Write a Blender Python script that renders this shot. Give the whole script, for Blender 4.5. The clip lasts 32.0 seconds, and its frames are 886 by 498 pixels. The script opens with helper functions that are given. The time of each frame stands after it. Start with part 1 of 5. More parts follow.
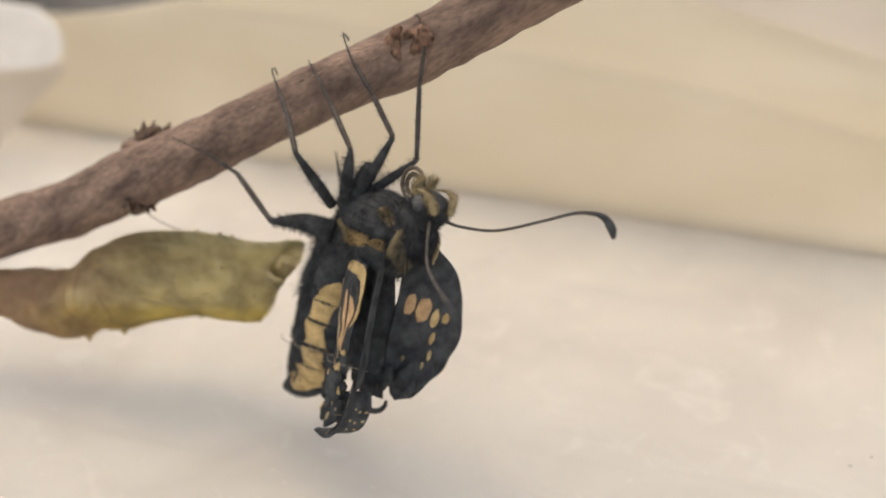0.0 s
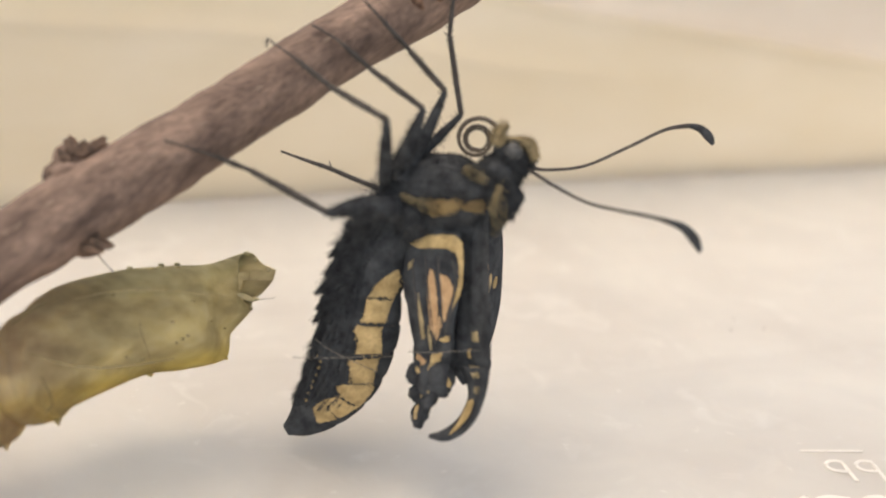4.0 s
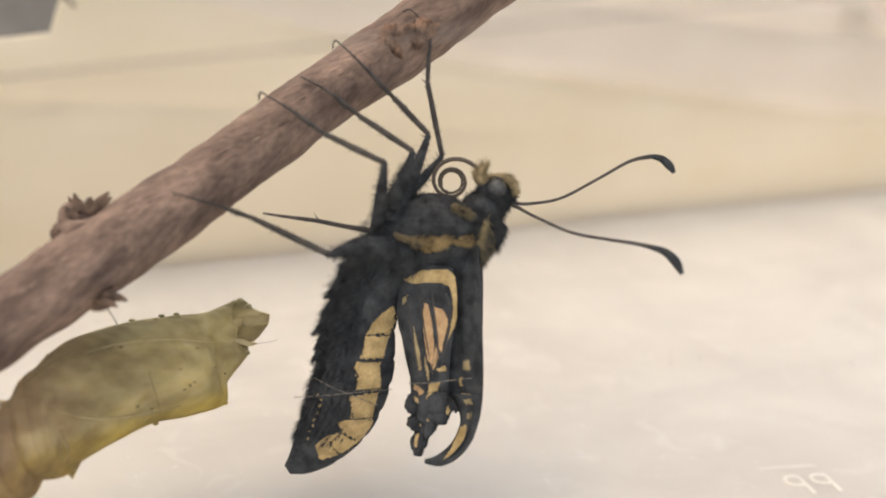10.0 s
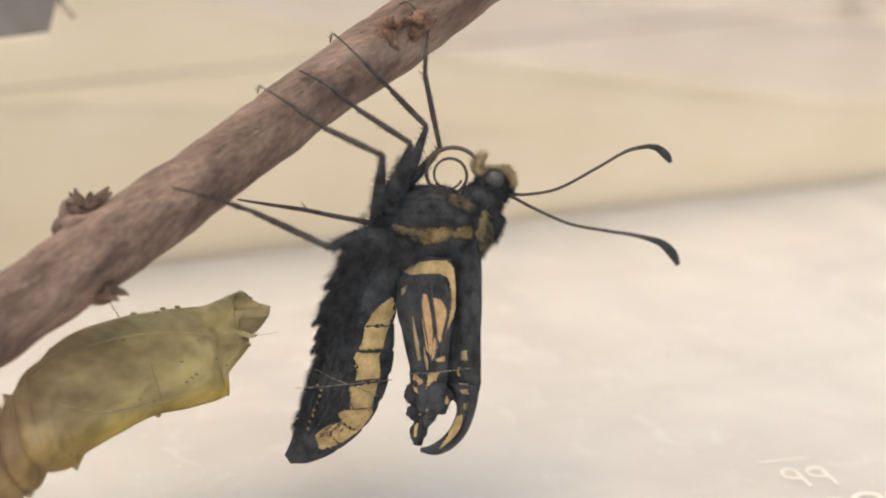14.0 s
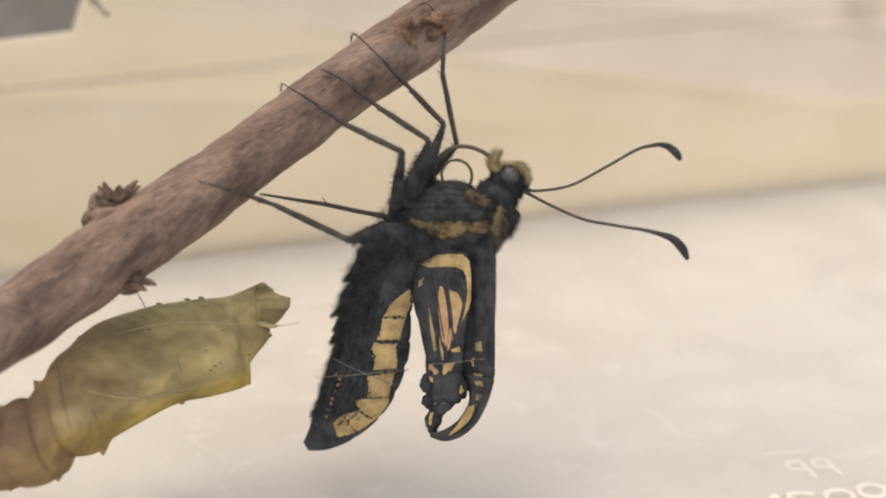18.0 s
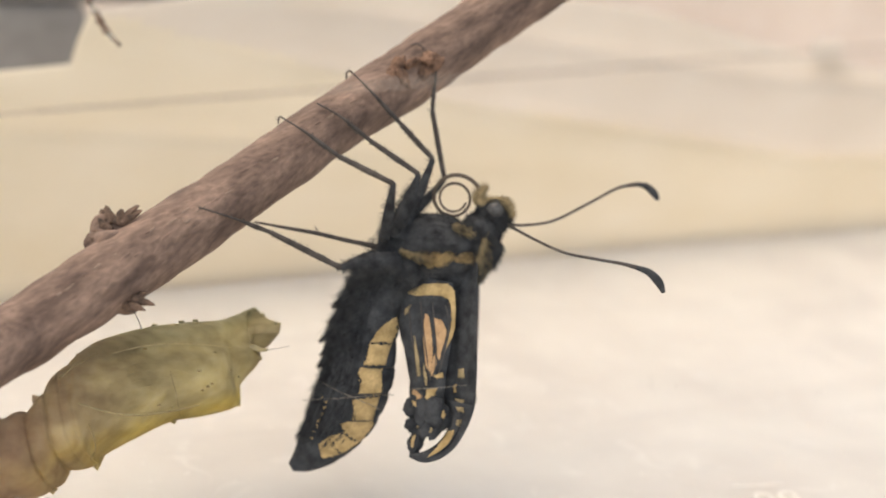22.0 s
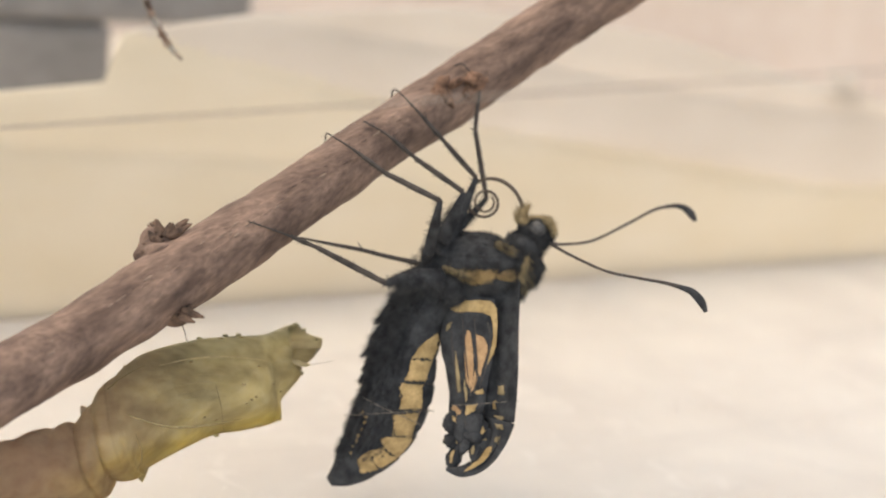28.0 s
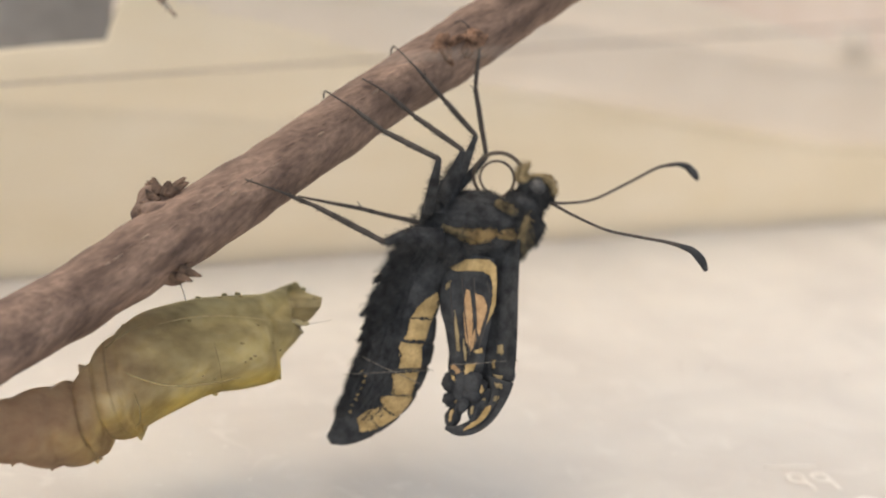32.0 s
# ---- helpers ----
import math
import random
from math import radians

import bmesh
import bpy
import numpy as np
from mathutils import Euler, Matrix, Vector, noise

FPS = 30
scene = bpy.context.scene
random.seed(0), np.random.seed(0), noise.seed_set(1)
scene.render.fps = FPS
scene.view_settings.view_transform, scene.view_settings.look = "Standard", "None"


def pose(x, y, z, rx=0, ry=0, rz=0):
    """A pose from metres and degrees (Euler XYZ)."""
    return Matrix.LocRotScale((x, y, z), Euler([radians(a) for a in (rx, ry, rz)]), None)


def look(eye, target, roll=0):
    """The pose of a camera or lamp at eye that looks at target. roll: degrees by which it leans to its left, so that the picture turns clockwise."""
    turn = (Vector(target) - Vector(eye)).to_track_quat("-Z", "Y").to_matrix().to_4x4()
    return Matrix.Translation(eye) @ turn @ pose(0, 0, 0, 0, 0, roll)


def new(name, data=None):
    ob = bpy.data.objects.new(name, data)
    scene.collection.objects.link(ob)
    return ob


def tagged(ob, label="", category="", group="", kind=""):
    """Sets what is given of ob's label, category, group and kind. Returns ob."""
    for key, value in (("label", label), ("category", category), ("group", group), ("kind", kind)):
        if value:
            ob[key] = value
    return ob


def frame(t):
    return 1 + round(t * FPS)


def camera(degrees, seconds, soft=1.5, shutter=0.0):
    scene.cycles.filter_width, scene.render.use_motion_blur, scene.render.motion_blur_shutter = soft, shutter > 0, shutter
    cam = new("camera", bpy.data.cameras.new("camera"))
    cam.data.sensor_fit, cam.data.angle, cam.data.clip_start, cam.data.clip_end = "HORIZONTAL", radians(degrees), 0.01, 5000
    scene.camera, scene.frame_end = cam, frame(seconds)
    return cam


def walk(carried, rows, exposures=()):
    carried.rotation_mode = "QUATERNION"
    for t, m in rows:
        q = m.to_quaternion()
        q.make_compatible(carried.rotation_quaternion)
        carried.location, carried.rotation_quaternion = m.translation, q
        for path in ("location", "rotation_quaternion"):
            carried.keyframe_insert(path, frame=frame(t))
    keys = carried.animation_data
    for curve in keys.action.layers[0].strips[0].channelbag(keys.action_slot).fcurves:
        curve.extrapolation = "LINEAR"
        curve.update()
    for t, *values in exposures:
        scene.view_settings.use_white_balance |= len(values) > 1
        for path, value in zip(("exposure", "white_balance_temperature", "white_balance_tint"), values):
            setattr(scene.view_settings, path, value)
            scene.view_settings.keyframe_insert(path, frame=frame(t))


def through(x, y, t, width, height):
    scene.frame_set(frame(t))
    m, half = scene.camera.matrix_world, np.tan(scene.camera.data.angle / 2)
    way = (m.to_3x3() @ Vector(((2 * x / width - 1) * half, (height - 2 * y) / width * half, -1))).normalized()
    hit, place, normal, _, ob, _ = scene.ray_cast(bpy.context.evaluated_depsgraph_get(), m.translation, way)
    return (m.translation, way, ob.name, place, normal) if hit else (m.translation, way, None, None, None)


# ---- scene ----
from mathutils.bvhtree import BVHTree

cam = camera(35.60, 32.0, soft=2.0)
cam.data.dof.use_dof, cam.data.dof.focus_distance, cam.data.dof.aperture_fstop = True, 0.113, 21.0
PATH = [
    (0, (0.08325, -0.06158, 0.07490), (0.00804, 0.00188, 0.02575), 0.82),
    (0.5, (0.08306, -0.06445, 0.07603), (0.01004, 0.00018, 0.02512), 1.11),
    (1, (0.08231, -0.06528, 0.07519), (0.01007, -0.00063, 0.02321), 1.08),
    (1.5, (0.07660, -0.06932, 0.07321), (0.00883, 0.00080, 0.02231), 2.07),
    (2, (0.06178, -0.07767, 0.06882), (0.00473, 0.00440, 0.02291), 3.99),
    (2.5, (0.04204, -0.08362, 0.06627), (0.00252, 0.00986, 0.02385), 4.95),
    (3, (0.02114, -0.08624, 0.06278), (0.00210, 0.01411, 0.02193), 5.77),
    (3.5, (0.01350, -0.09186, 0.06027), (0.00083, 0.00948, 0.01942), 5.80),
    (5.5, (-0.00193, -0.10344, 0.05722), (0.00046, 0.00129, 0.02368), 6.37),
    (6, (-0.00329, -0.10500, 0.05863), (0.00175, 0.00021, 0.02694), 6.62),
    (6.5, (-0.00517, -0.10450, 0.05642), (0.00108, 0.00007, 0.02286), 6.44),
    (7, (0.00039, -0.10246, 0.05635), (0.00482, 0.00321, 0.02612), 4.53),
    (7.5, (-0.00175, -0.10054, 0.05725), (0.00352, 0.00420, 0.02405), 4.87),
    (8, (-0.00191, -0.10035, 0.05643), (0.00309, 0.00404, 0.02210), 5.05),
    (8.5, (-0.00215, -0.10119, 0.05722), (0.00257, 0.00299, 0.02225), 5.17),
    (9, (-0.00249, -0.10243, 0.05897), (0.00254, 0.00155, 0.02342), 5.15),
    (9.5, (-0.00204, -0.10236, 0.05859), (0.00133, 0.00161, 0.02282), 4.81),
    (10, (-0.00205, -0.10301, 0.05818), (0.00047, 0.00128, 0.02326), 4.72),
    (10.5, (-0.00228, -0.10342, 0.05818), (0.00084, 0.00086, 0.02330), 4.80),
    (11, (-0.00226, -0.10412, 0.06003), (0.00069, -0.00003, 0.02460), 4.71),
    (11.5, (-0.00208, -0.10461, 0.06027), (0.00030, -0.00050, 0.02484), 4.64),
    (12, (-0.00120, -0.10418, 0.06047), (0.00069, -0.00009, 0.02496), 4.58),
    (12.5, (-0.00164, -0.10393, 0.05961), (0.00025, 0.00006, 0.02380), 4.55),
    (13, (-0.00272, -0.10393, 0.05918), (0.00000, 0.00000, 0.02324), 4.59),
    (13.5, (-0.00204, -0.10358, 0.05884), (0.00083, 0.00029, 0.02273), 4.42),
    (15.5, (-0.00188, -0.10440, 0.05999), (-0.00033, -0.00053, 0.02380), 3.90),
    (16, (-0.00244, -0.10550, 0.06001), (-0.00060, -0.00162, 0.02386), 3.88),
    (16.5, (-0.00198, -0.10546, 0.05935), (-0.00009, -0.00179, 0.02262), 3.94),
    (17, (-0.00285, -0.10495, 0.05872), (-0.00079, -0.00126, 0.02204), 4.03),
    (17.5, (-0.00342, -0.10596, 0.05930), (-0.00140, -0.00217, 0.02292), 4.27),
    (18, (-0.00284, -0.10689, 0.05951), (-0.00075, -0.00301, 0.02339), 4.52),
    (18.5, (-0.00281, -0.10771, 0.05944), (-0.00102, -0.00367, 0.02379), 4.86),
    (19, (-0.00426, -0.10833, 0.05792), (-0.00142, -0.00414, 0.02277), 5.08),
    (19.5, (-0.00360, -0.10828, 0.05737), (0.00059, -0.00420, 0.02201), 5.07),
    (20, (-0.00561, -0.10658, 0.05642), (-0.00131, -0.00279, 0.02025), 5.67),
    (20.5, (-0.00500, -0.10795, 0.05923), (0.00043, -0.00374, 0.02445), 5.76),
    (21, (-0.00422, -0.10953, 0.05808), (0.00116, -0.00508, 0.02402), 5.65),
    (21.5, (-0.00436, -0.11072, 0.05940), (0.00031, -0.00586, 0.02649), 5.98),
    (22, (-0.00407, -0.11192, 0.05939), (-0.00007, -0.00682, 0.02718), 6.12),
    (22.5, (-0.00503, -0.11138, 0.05854), (-0.00154, -0.00661, 0.02520), 6.18),
    (23, (-0.00497, -0.11153, 0.05774), (-0.00143, -0.00687, 0.02408), 6.14),
    (23.5, (-0.00330, -0.11151, 0.05843), (0.00101, -0.00687, 0.02479), 6.12),
    (24, (-0.00375, -0.11199, 0.05819), (0.00038, -0.00720, 0.02498), 6.15),
    (24.5, (-0.00358, -0.11230, 0.05838), (0.00040, -0.00718, 0.02623), 6.19),
    (26.5, (-0.00605, -0.11333, 0.05910), (-0.00245, -0.00778, 0.02834), 6.48),
    (27, (-0.00680, -0.11344, 0.05866), (-0.00284, -0.00771, 0.02855), 6.60),
    (27.5, (-0.00863, -0.11312, 0.05868), (-0.00386, -0.00732, 0.02896), 6.95),
    (28, (-0.00856, -0.11332, 0.05817), (-0.00398, -0.00754, 0.02835), 6.89),
    (28.5, (-0.00760, -0.11310, 0.05735), (-0.00371, -0.00753, 0.02666), 6.60),
    (29, (-0.00899, -0.11255, 0.05645), (-0.00486, -0.00724, 0.02494), 6.97),
    (29.5, (-0.00819, -0.11223, 0.05739), (-0.00394, -0.00717, 0.02507), 7.05),
    (30, (-0.00860, -0.11269, 0.05709), (-0.00431, -0.00783, 0.02413), 6.98),
    (30.5, (-0.00792, -0.11271, 0.05667), (-0.00359, -0.00788, 0.02364), 7.13),
    (31, (-0.00805, -0.11299, 0.05628), (-0.00408, -0.00809, 0.02343), 6.99),
    (31.5, (-0.00709, -0.11330, 0.05606), (-0.00358, -0.00835, 0.02329), 6.77),
    (32, (-0.00735, -0.11281, 0.05797), (-0.00347, -0.00792, 0.02506), 6.80),
]
EXPO = [(0, 0.47, 8420, 8), (0.5, 0.43, 8420, 8), (1, 0.61, 8420, 8), (2, 0.47, 8420, 8), (2.5, 0.41, 8240, 8), (3, 0.62, 8240, 8), (3.5, 0.61, 8240, 8), (6, 0.62, 8240, 8), (7, 0.65, 8240, 8), (9, 0.59, 8240, 8), (13, 0.59, 8240, 8), (16, 0.57, 8240, 8), (17, 0.51, 8240, 8), (18, 0.53, 8240, 8), (19, 0.55, 8240, 8), (20, 0.44, 8240, 8), (21, 0.65, 8240, 8), (22, 0.69, 8240, 8), (24, 0.66, 8240, 8), (27, 0.66, 8240, 8), (29, 0.63, 8240, 8), (30, 0.6, 8240, 8), (31, 0.54, 8240, 8), (32, 0.49, 8240, 8)]
# how far the hand-held twig, and the camera kept on it, sink towards the tray, in metres
SINK = [(0, 0.0003), (1, -0.0003), (2, 0.0005), (3, 0.0016), (6, 0.0036), (7, 0.0044), (7.5, 0.0026), (8, 0.0011), (9, 0.0012), (11, 0.0004), (13, 0.0), (32, 0.0)]


def sunk(t):
    return Matrix.Translation((0, 0, -float(np.interp(t, *zip(*SINK)))))


walk(cam, [(t, sunk(t) @ look(eye, target, roll)) for t, eye, target, roll in PATH], exposures=EXPO)

# ---- light: soft hazy daylight from high above the tray ----
world = bpy.data.worlds.new("world")
scene.world = world
world.use_nodes = True
_bg = world.node_tree.nodes["Background"]
_sky = world.node_tree.nodes.new("ShaderNodeTexSky")
_sky.sky_type, _sky.sun_disc = "NISHITA", False
_sky.sun_elevation, _sky.sun_rotation = radians(75), radians(-80)
_sky.dust_density, _sky.ozone_density = 4.0, 0.6
world.node_tree.links.new(_sky.outputs[0], _bg.inputs[0])
_bg.inputs[1].default_value = 0.155
_sun = new("sun", bpy.data.lights.new("sun", "SUN"))
_sun.data.energy, _sun.data.angle, _sun.data.color = 0.64, radians(168), (1.0, 0.94, 0.84)
_sun.matrix_world = look((-0.12, 0.02, 0.46), (0, 0, 0))

MM = 0.001
# the hanging subject's own axes: x along the tray, y away, z up, tilted by the way it hangs
HANG = Matrix(((0.99714, 0.02477, -0.07144, 0.00000), (0.00000, 0.94481, 0.32761, 0.00000), (0.07562, -0.32667, 0.94211, 0.02324), (0.00000, 0.00000, 0.00000, 1.00000)))


# ---- materials ----
def nodes_of(name):
    m = bpy.data.materials.new(name)
    m.use_nodes = True
    t = m.node_tree
    return m, t, t.nodes["Principled BSDF"]


def surface(name, dark, light, rough=0.6, scale=900.0, fine=6000.0, bump=0.2, depth=0.0001, stretch=(1, 1, 1), sheen=0.0,
            through=0.0, metal=0.0, spec=0.4, speckle=0.35, vary=0.0, contrast=(0.35, 0.65), along=None, grain=None, flanks=None, clear=0.0):
    """Two tones mixed by coarse noise, with fine grain in colour, roughness and relief."""
    m, t, b = nodes_of(name)
    co = t.nodes.new("ShaderNodeTexCoord")
    mp = t.nodes.new("ShaderNodeMapping")
    mp.inputs["Scale"].default_value = stretch
    if grain is not None:  # the grain runs along a line tilted by so many degrees
        mp.vector_type = "TEXTURE"
        mp.inputs["Rotation"].default_value = (0, radians(-grain), 0)
    t.links.new(co.outputs["Object"], mp.inputs[0])
    big, small = t.nodes.new("ShaderNodeTexNoise"), t.nodes.new("ShaderNodeTexNoise")
    for n, s, d in ((big, scale, 4.0), (small, fine, 3.0)):
        n.inputs["Scale"].default_value, n.inputs["Detail"].default_value = s, d
        t.links.new(mp.outputs[0], n.inputs["Vector"])
    ramp = t.nodes.new("ShaderNodeValToRGB")
    ramp.color_ramp.elements[0].position, ramp.color_ramp.elements[1].position = contrast
    ramp.color_ramp.elements[0].color, ramp.color_ramp.elements[1].color = (*dark, 1), (*light, 1)
    t.links.new(big.outputs[0], ramp.inputs[0])
    tone = ramp.outputs[0]
    for slope, lo, hi, tint, share in flanks or ():  # a tint past a slanting line: light through the belly painted in, or a greyer back
        sep, lean, span, part_of, both = (t.nodes.new(n) for n in ("ShaderNodeSeparateXYZ", "ShaderNodeMath", "ShaderNodeMapRange", "ShaderNodeMath", "ShaderNodeMix"))
        t.links.new(co.outputs["Object"], sep.inputs[0])
        lean.operation, part_of.operation = "MULTIPLY_ADD", "MULTIPLY"
        lean.inputs[1].default_value = -slope
        t.links.new(sep.outputs[0], lean.inputs[0])
        t.links.new(sep.outputs[2], lean.inputs[2])
        span.interpolation_type = "SMOOTHSTEP"
        span.inputs["From Min"].default_value, span.inputs["From Max"].default_value = lo, hi
        t.links.new(lean.outputs[0], span.inputs[0])
        part_of.inputs[1].default_value = share
        t.links.new(span.outputs[0], part_of.inputs[0])
        both.data_type, both.blend_type = "RGBA", "MULTIPLY"
        t.links.new(part_of.outputs[0], both.inputs[0])
        t.links.new(tone, both.inputs[6])
        both.inputs[7].default_value = (*tint, 1)
        tone = both.outputs[2]
    if along:  # another pair of tones takes over along the length
        lo, hi, dark2, light2 = along
        other, sep, span, wob, both = (t.nodes.new(n) for n in ("ShaderNodeValToRGB", "ShaderNodeSeparateXYZ", "ShaderNodeMapRange", "ShaderNodeMath", "ShaderNodeMix"))
        other.color_ramp.elements[0].color, other.color_ramp.elements[1].color = (*dark2, 1), (*light2, 1)
        t.links.new(big.outputs[0], other.inputs[0])
        t.links.new(co.outputs["Object"], sep.inputs[0])
        wob.operation = "MULTIPLY_ADD"
        wob.inputs[1].default_value = 0.006
        t.links.new(big.outputs[0], wob.inputs[0])
        t.links.new(sep.outputs[0], wob.inputs[2])
        span.interpolation_type = "SMOOTHSTEP"
        span.inputs["From Min"].default_value, span.inputs["From Max"].default_value = lo, hi
        t.links.new(wob.outputs[0], span.inputs[0])
        both.data_type = "RGBA"
        t.links.new(span.outputs[0], both.inputs[0])
        t.links.new(other.outputs[0], both.inputs[6])
        t.links.new(tone, both.inputs[7])
        tone = both.outputs[2]
    mix = t.nodes.new("ShaderNodeMix")
    mix.data_type, mix.blend_type = "RGBA", "OVERLAY"
    mix.inputs[0].default_value = speckle
    t.links.new(tone, mix.inputs[6])
    t.links.new(small.outputs[0], mix.inputs[7])
    out = mix.outputs[2]
    if vary:
        info, hsv, rng = t.nodes.new("ShaderNodeObjectInfo"), t.nodes.new("ShaderNodeHueSaturation"), t.nodes.new("ShaderNodeMapRange")
        rng.inputs["To Min"].default_value, rng.inputs["To Max"].default_value = 1 - vary, 1 + vary
        t.links.new(info.outputs["Random"], rng.inputs[0])
        t.links.new(rng.outputs[0], hsv.inputs["Value"])
        t.links.new(out, hsv.inputs["Color"])
        out = hsv.outputs[0]
    t.links.new(out, b.inputs["Base Color"])
    rr = t.nodes.new("ShaderNodeMapRange")
    rr.inputs["To Min"].default_value, rr.inputs["To Max"].default_value = rough - 0.1, min(1, rough + 0.12)
    t.links.new(small.outputs[0], rr.inputs[0])
    t.links.new(rr.outputs[0], b.inputs["Roughness"])
    bp = t.nodes.new("ShaderNodeBump")
    bp.inputs["Strength"].default_value, bp.inputs["Distance"].default_value = bump, depth
    add = t.nodes.new("ShaderNodeMath")
    t.links.new(big.outputs[0], add.inputs[0])
    t.links.new(small.outputs[0], add.inputs[1])
    t.links.new(add.outputs[0], bp.inputs["Height"])
    t.links.new(bp.outputs[0], b.inputs["Normal"])
    b.inputs["Specular IOR Level"].default_value = spec
    b.inputs["Sheen Weight"].default_value = sheen
    b.inputs["Metallic"].default_value = metal
    if through:
        tr, mx = t.nodes.new("ShaderNodeBsdfTranslucent"), t.nodes.new("ShaderNodeMixShader")
        t.links.new(out, tr.inputs[0])
        mx.inputs[0].default_value = through
        t.links.new(b.outputs[0], mx.inputs[1])
        t.links.new(tr.outputs[0], mx.inputs[2])
        t.links.new(mx.outputs[0], t.nodes["Material Output"].inputs[0])
        if clear:
            see, my = t.nodes.new("ShaderNodeBsdfTransparent"), t.nodes.new("ShaderNodeMixShader")
            my.inputs[0].default_value = clear
            t.links.new(mx.outputs[0], my.inputs[1])
            t.links.new(see.outputs[0], my.inputs[2])
            t.links.new(my.outputs[0], t.nodes["Material Output"].inputs[0])
    return m


def smudged(name, grey, cream, pale):
    """Cloudy plastic: broad clouds of two tones, pale smudges, long faint streaks and a softly uneven gloss."""
    m, t, b = nodes_of(name)
    co = t.nodes.new("ShaderNodeTexCoord")

    def clouds(scale, detail, lo, hi, stretch=(1, 1, 1), turn=0.0, bend=0.0):
        mp, n, span = (t.nodes.new(k) for k in ("ShaderNodeMapping", "ShaderNodeTexNoise", "ShaderNodeMapRange"))
        mp.inputs["Scale"].default_value, mp.inputs["Rotation"].default_value = stretch, (0, 0, turn)
        n.inputs["Scale"].default_value, n.inputs["Detail"].default_value, n.inputs["Distortion"].default_value = scale, detail, bend
        span.inputs["From Min"].default_value, span.inputs["From Max"].default_value = lo, hi
        t.links.new(co.outputs["Object"], mp.inputs[0])
        t.links.new(mp.outputs[0], n.inputs["Vector"])
        t.links.new(n.outputs[0], span.inputs[0])
        return span.outputs[0]

    def blend(a, c, f, share):
        mix, k = t.nodes.new("ShaderNodeMix"), t.nodes.new("ShaderNodeMath")
        mix.data_type, k.operation = "RGBA", "MULTIPLY"
        k.inputs[1].default_value = share
        t.links.new(f, k.inputs[0])
        t.links.new(k.outputs[0], mix.inputs[0])
        for socket, v in ((mix.inputs[6], a), (mix.inputs[7], c)):
            if isinstance(v, tuple):
                socket.default_value = (*v, 1)
            else:
                t.links.new(v, socket)
        return mix.outputs[2]

    tone = blend(grey, cream, clouds(42, 4, 0.32, 0.68, bend=0.6), 1.0)
    tone = blend(tone, pale, clouds(170, 3, 0.58, 0.72, bend=1.0), 0.32)
    tone = blend(tone, grey, clouds(60, 3, 0.55, 0.75, (0.25, 2.2, 1), 0.35), 0.5)
    tone = blend(tone, pale, clouds(620, 2, 0.68, 0.76), 0.4)
    t.links.new(tone, b.inputs["Base Color"])
    b.inputs["Subsurface Weight"].default_value, b.inputs["Subsurface Scale"].default_value = 0.9, 0.02
    b.inputs["Subsurface Radius"].default_value = (1.0, 0.92, 0.84)
    gloss = clouds(260, 3, 0.2, 0.8)
    rng = t.nodes.new("ShaderNodeMapRange")
    rng.inputs["To Min"].default_value, rng.inputs["To Max"].default_value = 0.45, 0.72
    t.links.new(gloss, rng.inputs[0])
    t.links.new(rng.outputs[0], b.inputs["Roughness"])
    bp = t.nodes.new("ShaderNodeBump")
    bp.inputs["Strength"].default_value, bp.inputs["Distance"].default_value = 0.25, 0.0006
    t.links.new(clouds(120, 3, 0.2, 0.8, bend=0.5), bp.inputs["Height"])
    t.links.new(bp.outputs[0], b.inputs["Normal"])
    return m


BARK = surface("bark", (0.088, 0.060, 0.052), (0.300, 0.212, 0.174), 0.85, 520, 3000, 0.7, 0.0002, (3.4, 1, 1), contrast=(0.3, 0.75), grain=35.2, speckle=0.7)
SCAR = surface("leaf_scar", (0.050, 0.036, 0.030), (0.21, 0.14, 0.108), 0.85, 900, 4000, 0.8, 0.0003)
HUSK = surface("dry_husk", (0.085, 0.050, 0.037), (0.29, 0.175, 0.125), 0.85, 1300, 5000, 0.8, 0.0003)
PALE = surface("pale_lenticel", (0.20, 0.15, 0.125), (0.28, 0.21, 0.172), 0.8, 1500, 6000, 0.4)
# first flank tint paints in light coming through the thin belly, second greys the back
SHELL = surface("pupa_shell", (0.50, 0.45, 0.305), (0.92, 0.87, 0.635), 0.55, 330, 1300, 0.8, 0.0005, (0.55, 1, 1), through=0.66, contrast=(0.3, 0.7), along=(-0.0312, -0.0205, (0.46, 0.365, 0.285), (0.73, 0.60, 0.47)), flanks=((0.3, -0.0052, -0.0066, (1.0, 0.95, 0.62), 0.9), (0.3, -0.0008, 0.0012, (0.80, 0.84, 0.88), 0.8)))
RIDGE = surface("pupa_ridge", (0.60, 0.54, 0.36), (0.82, 0.75, 0.52), 0.5, 800, 4000, 0.3, through=0.5)
SHELL_LINE = surface("pupa_seam", (0.30, 0.245, 0.13), (0.44, 0.37, 0.21), 0.7, 800, 3000, 0.3)
BLACK = surface("black_scales", (0.032, 0.036, 0.042), (0.070, 0.077, 0.087), 0.9, 700, 5000, 0.12, 0.00004, spec=0.06)
FUR = surface("black_fur", (0.032, 0.035, 0.040), (0.070, 0.076, 0.085), 0.9, 900, 5000, 0.1, spec=0.06)
PALEFUR = surface("pale_fur", (0.22, 0.178, 0.10), (0.42, 0.34, 0.20), 0.85, 900, 5000, 0.1, sheen=0.2)
YELLOW = surface("yellow_scales", (0.36, 0.262, 0.125), (0.58, 0.435, 0.225), 0.75, 900, 5200, 0.3, 0.00006, vary=0.12)
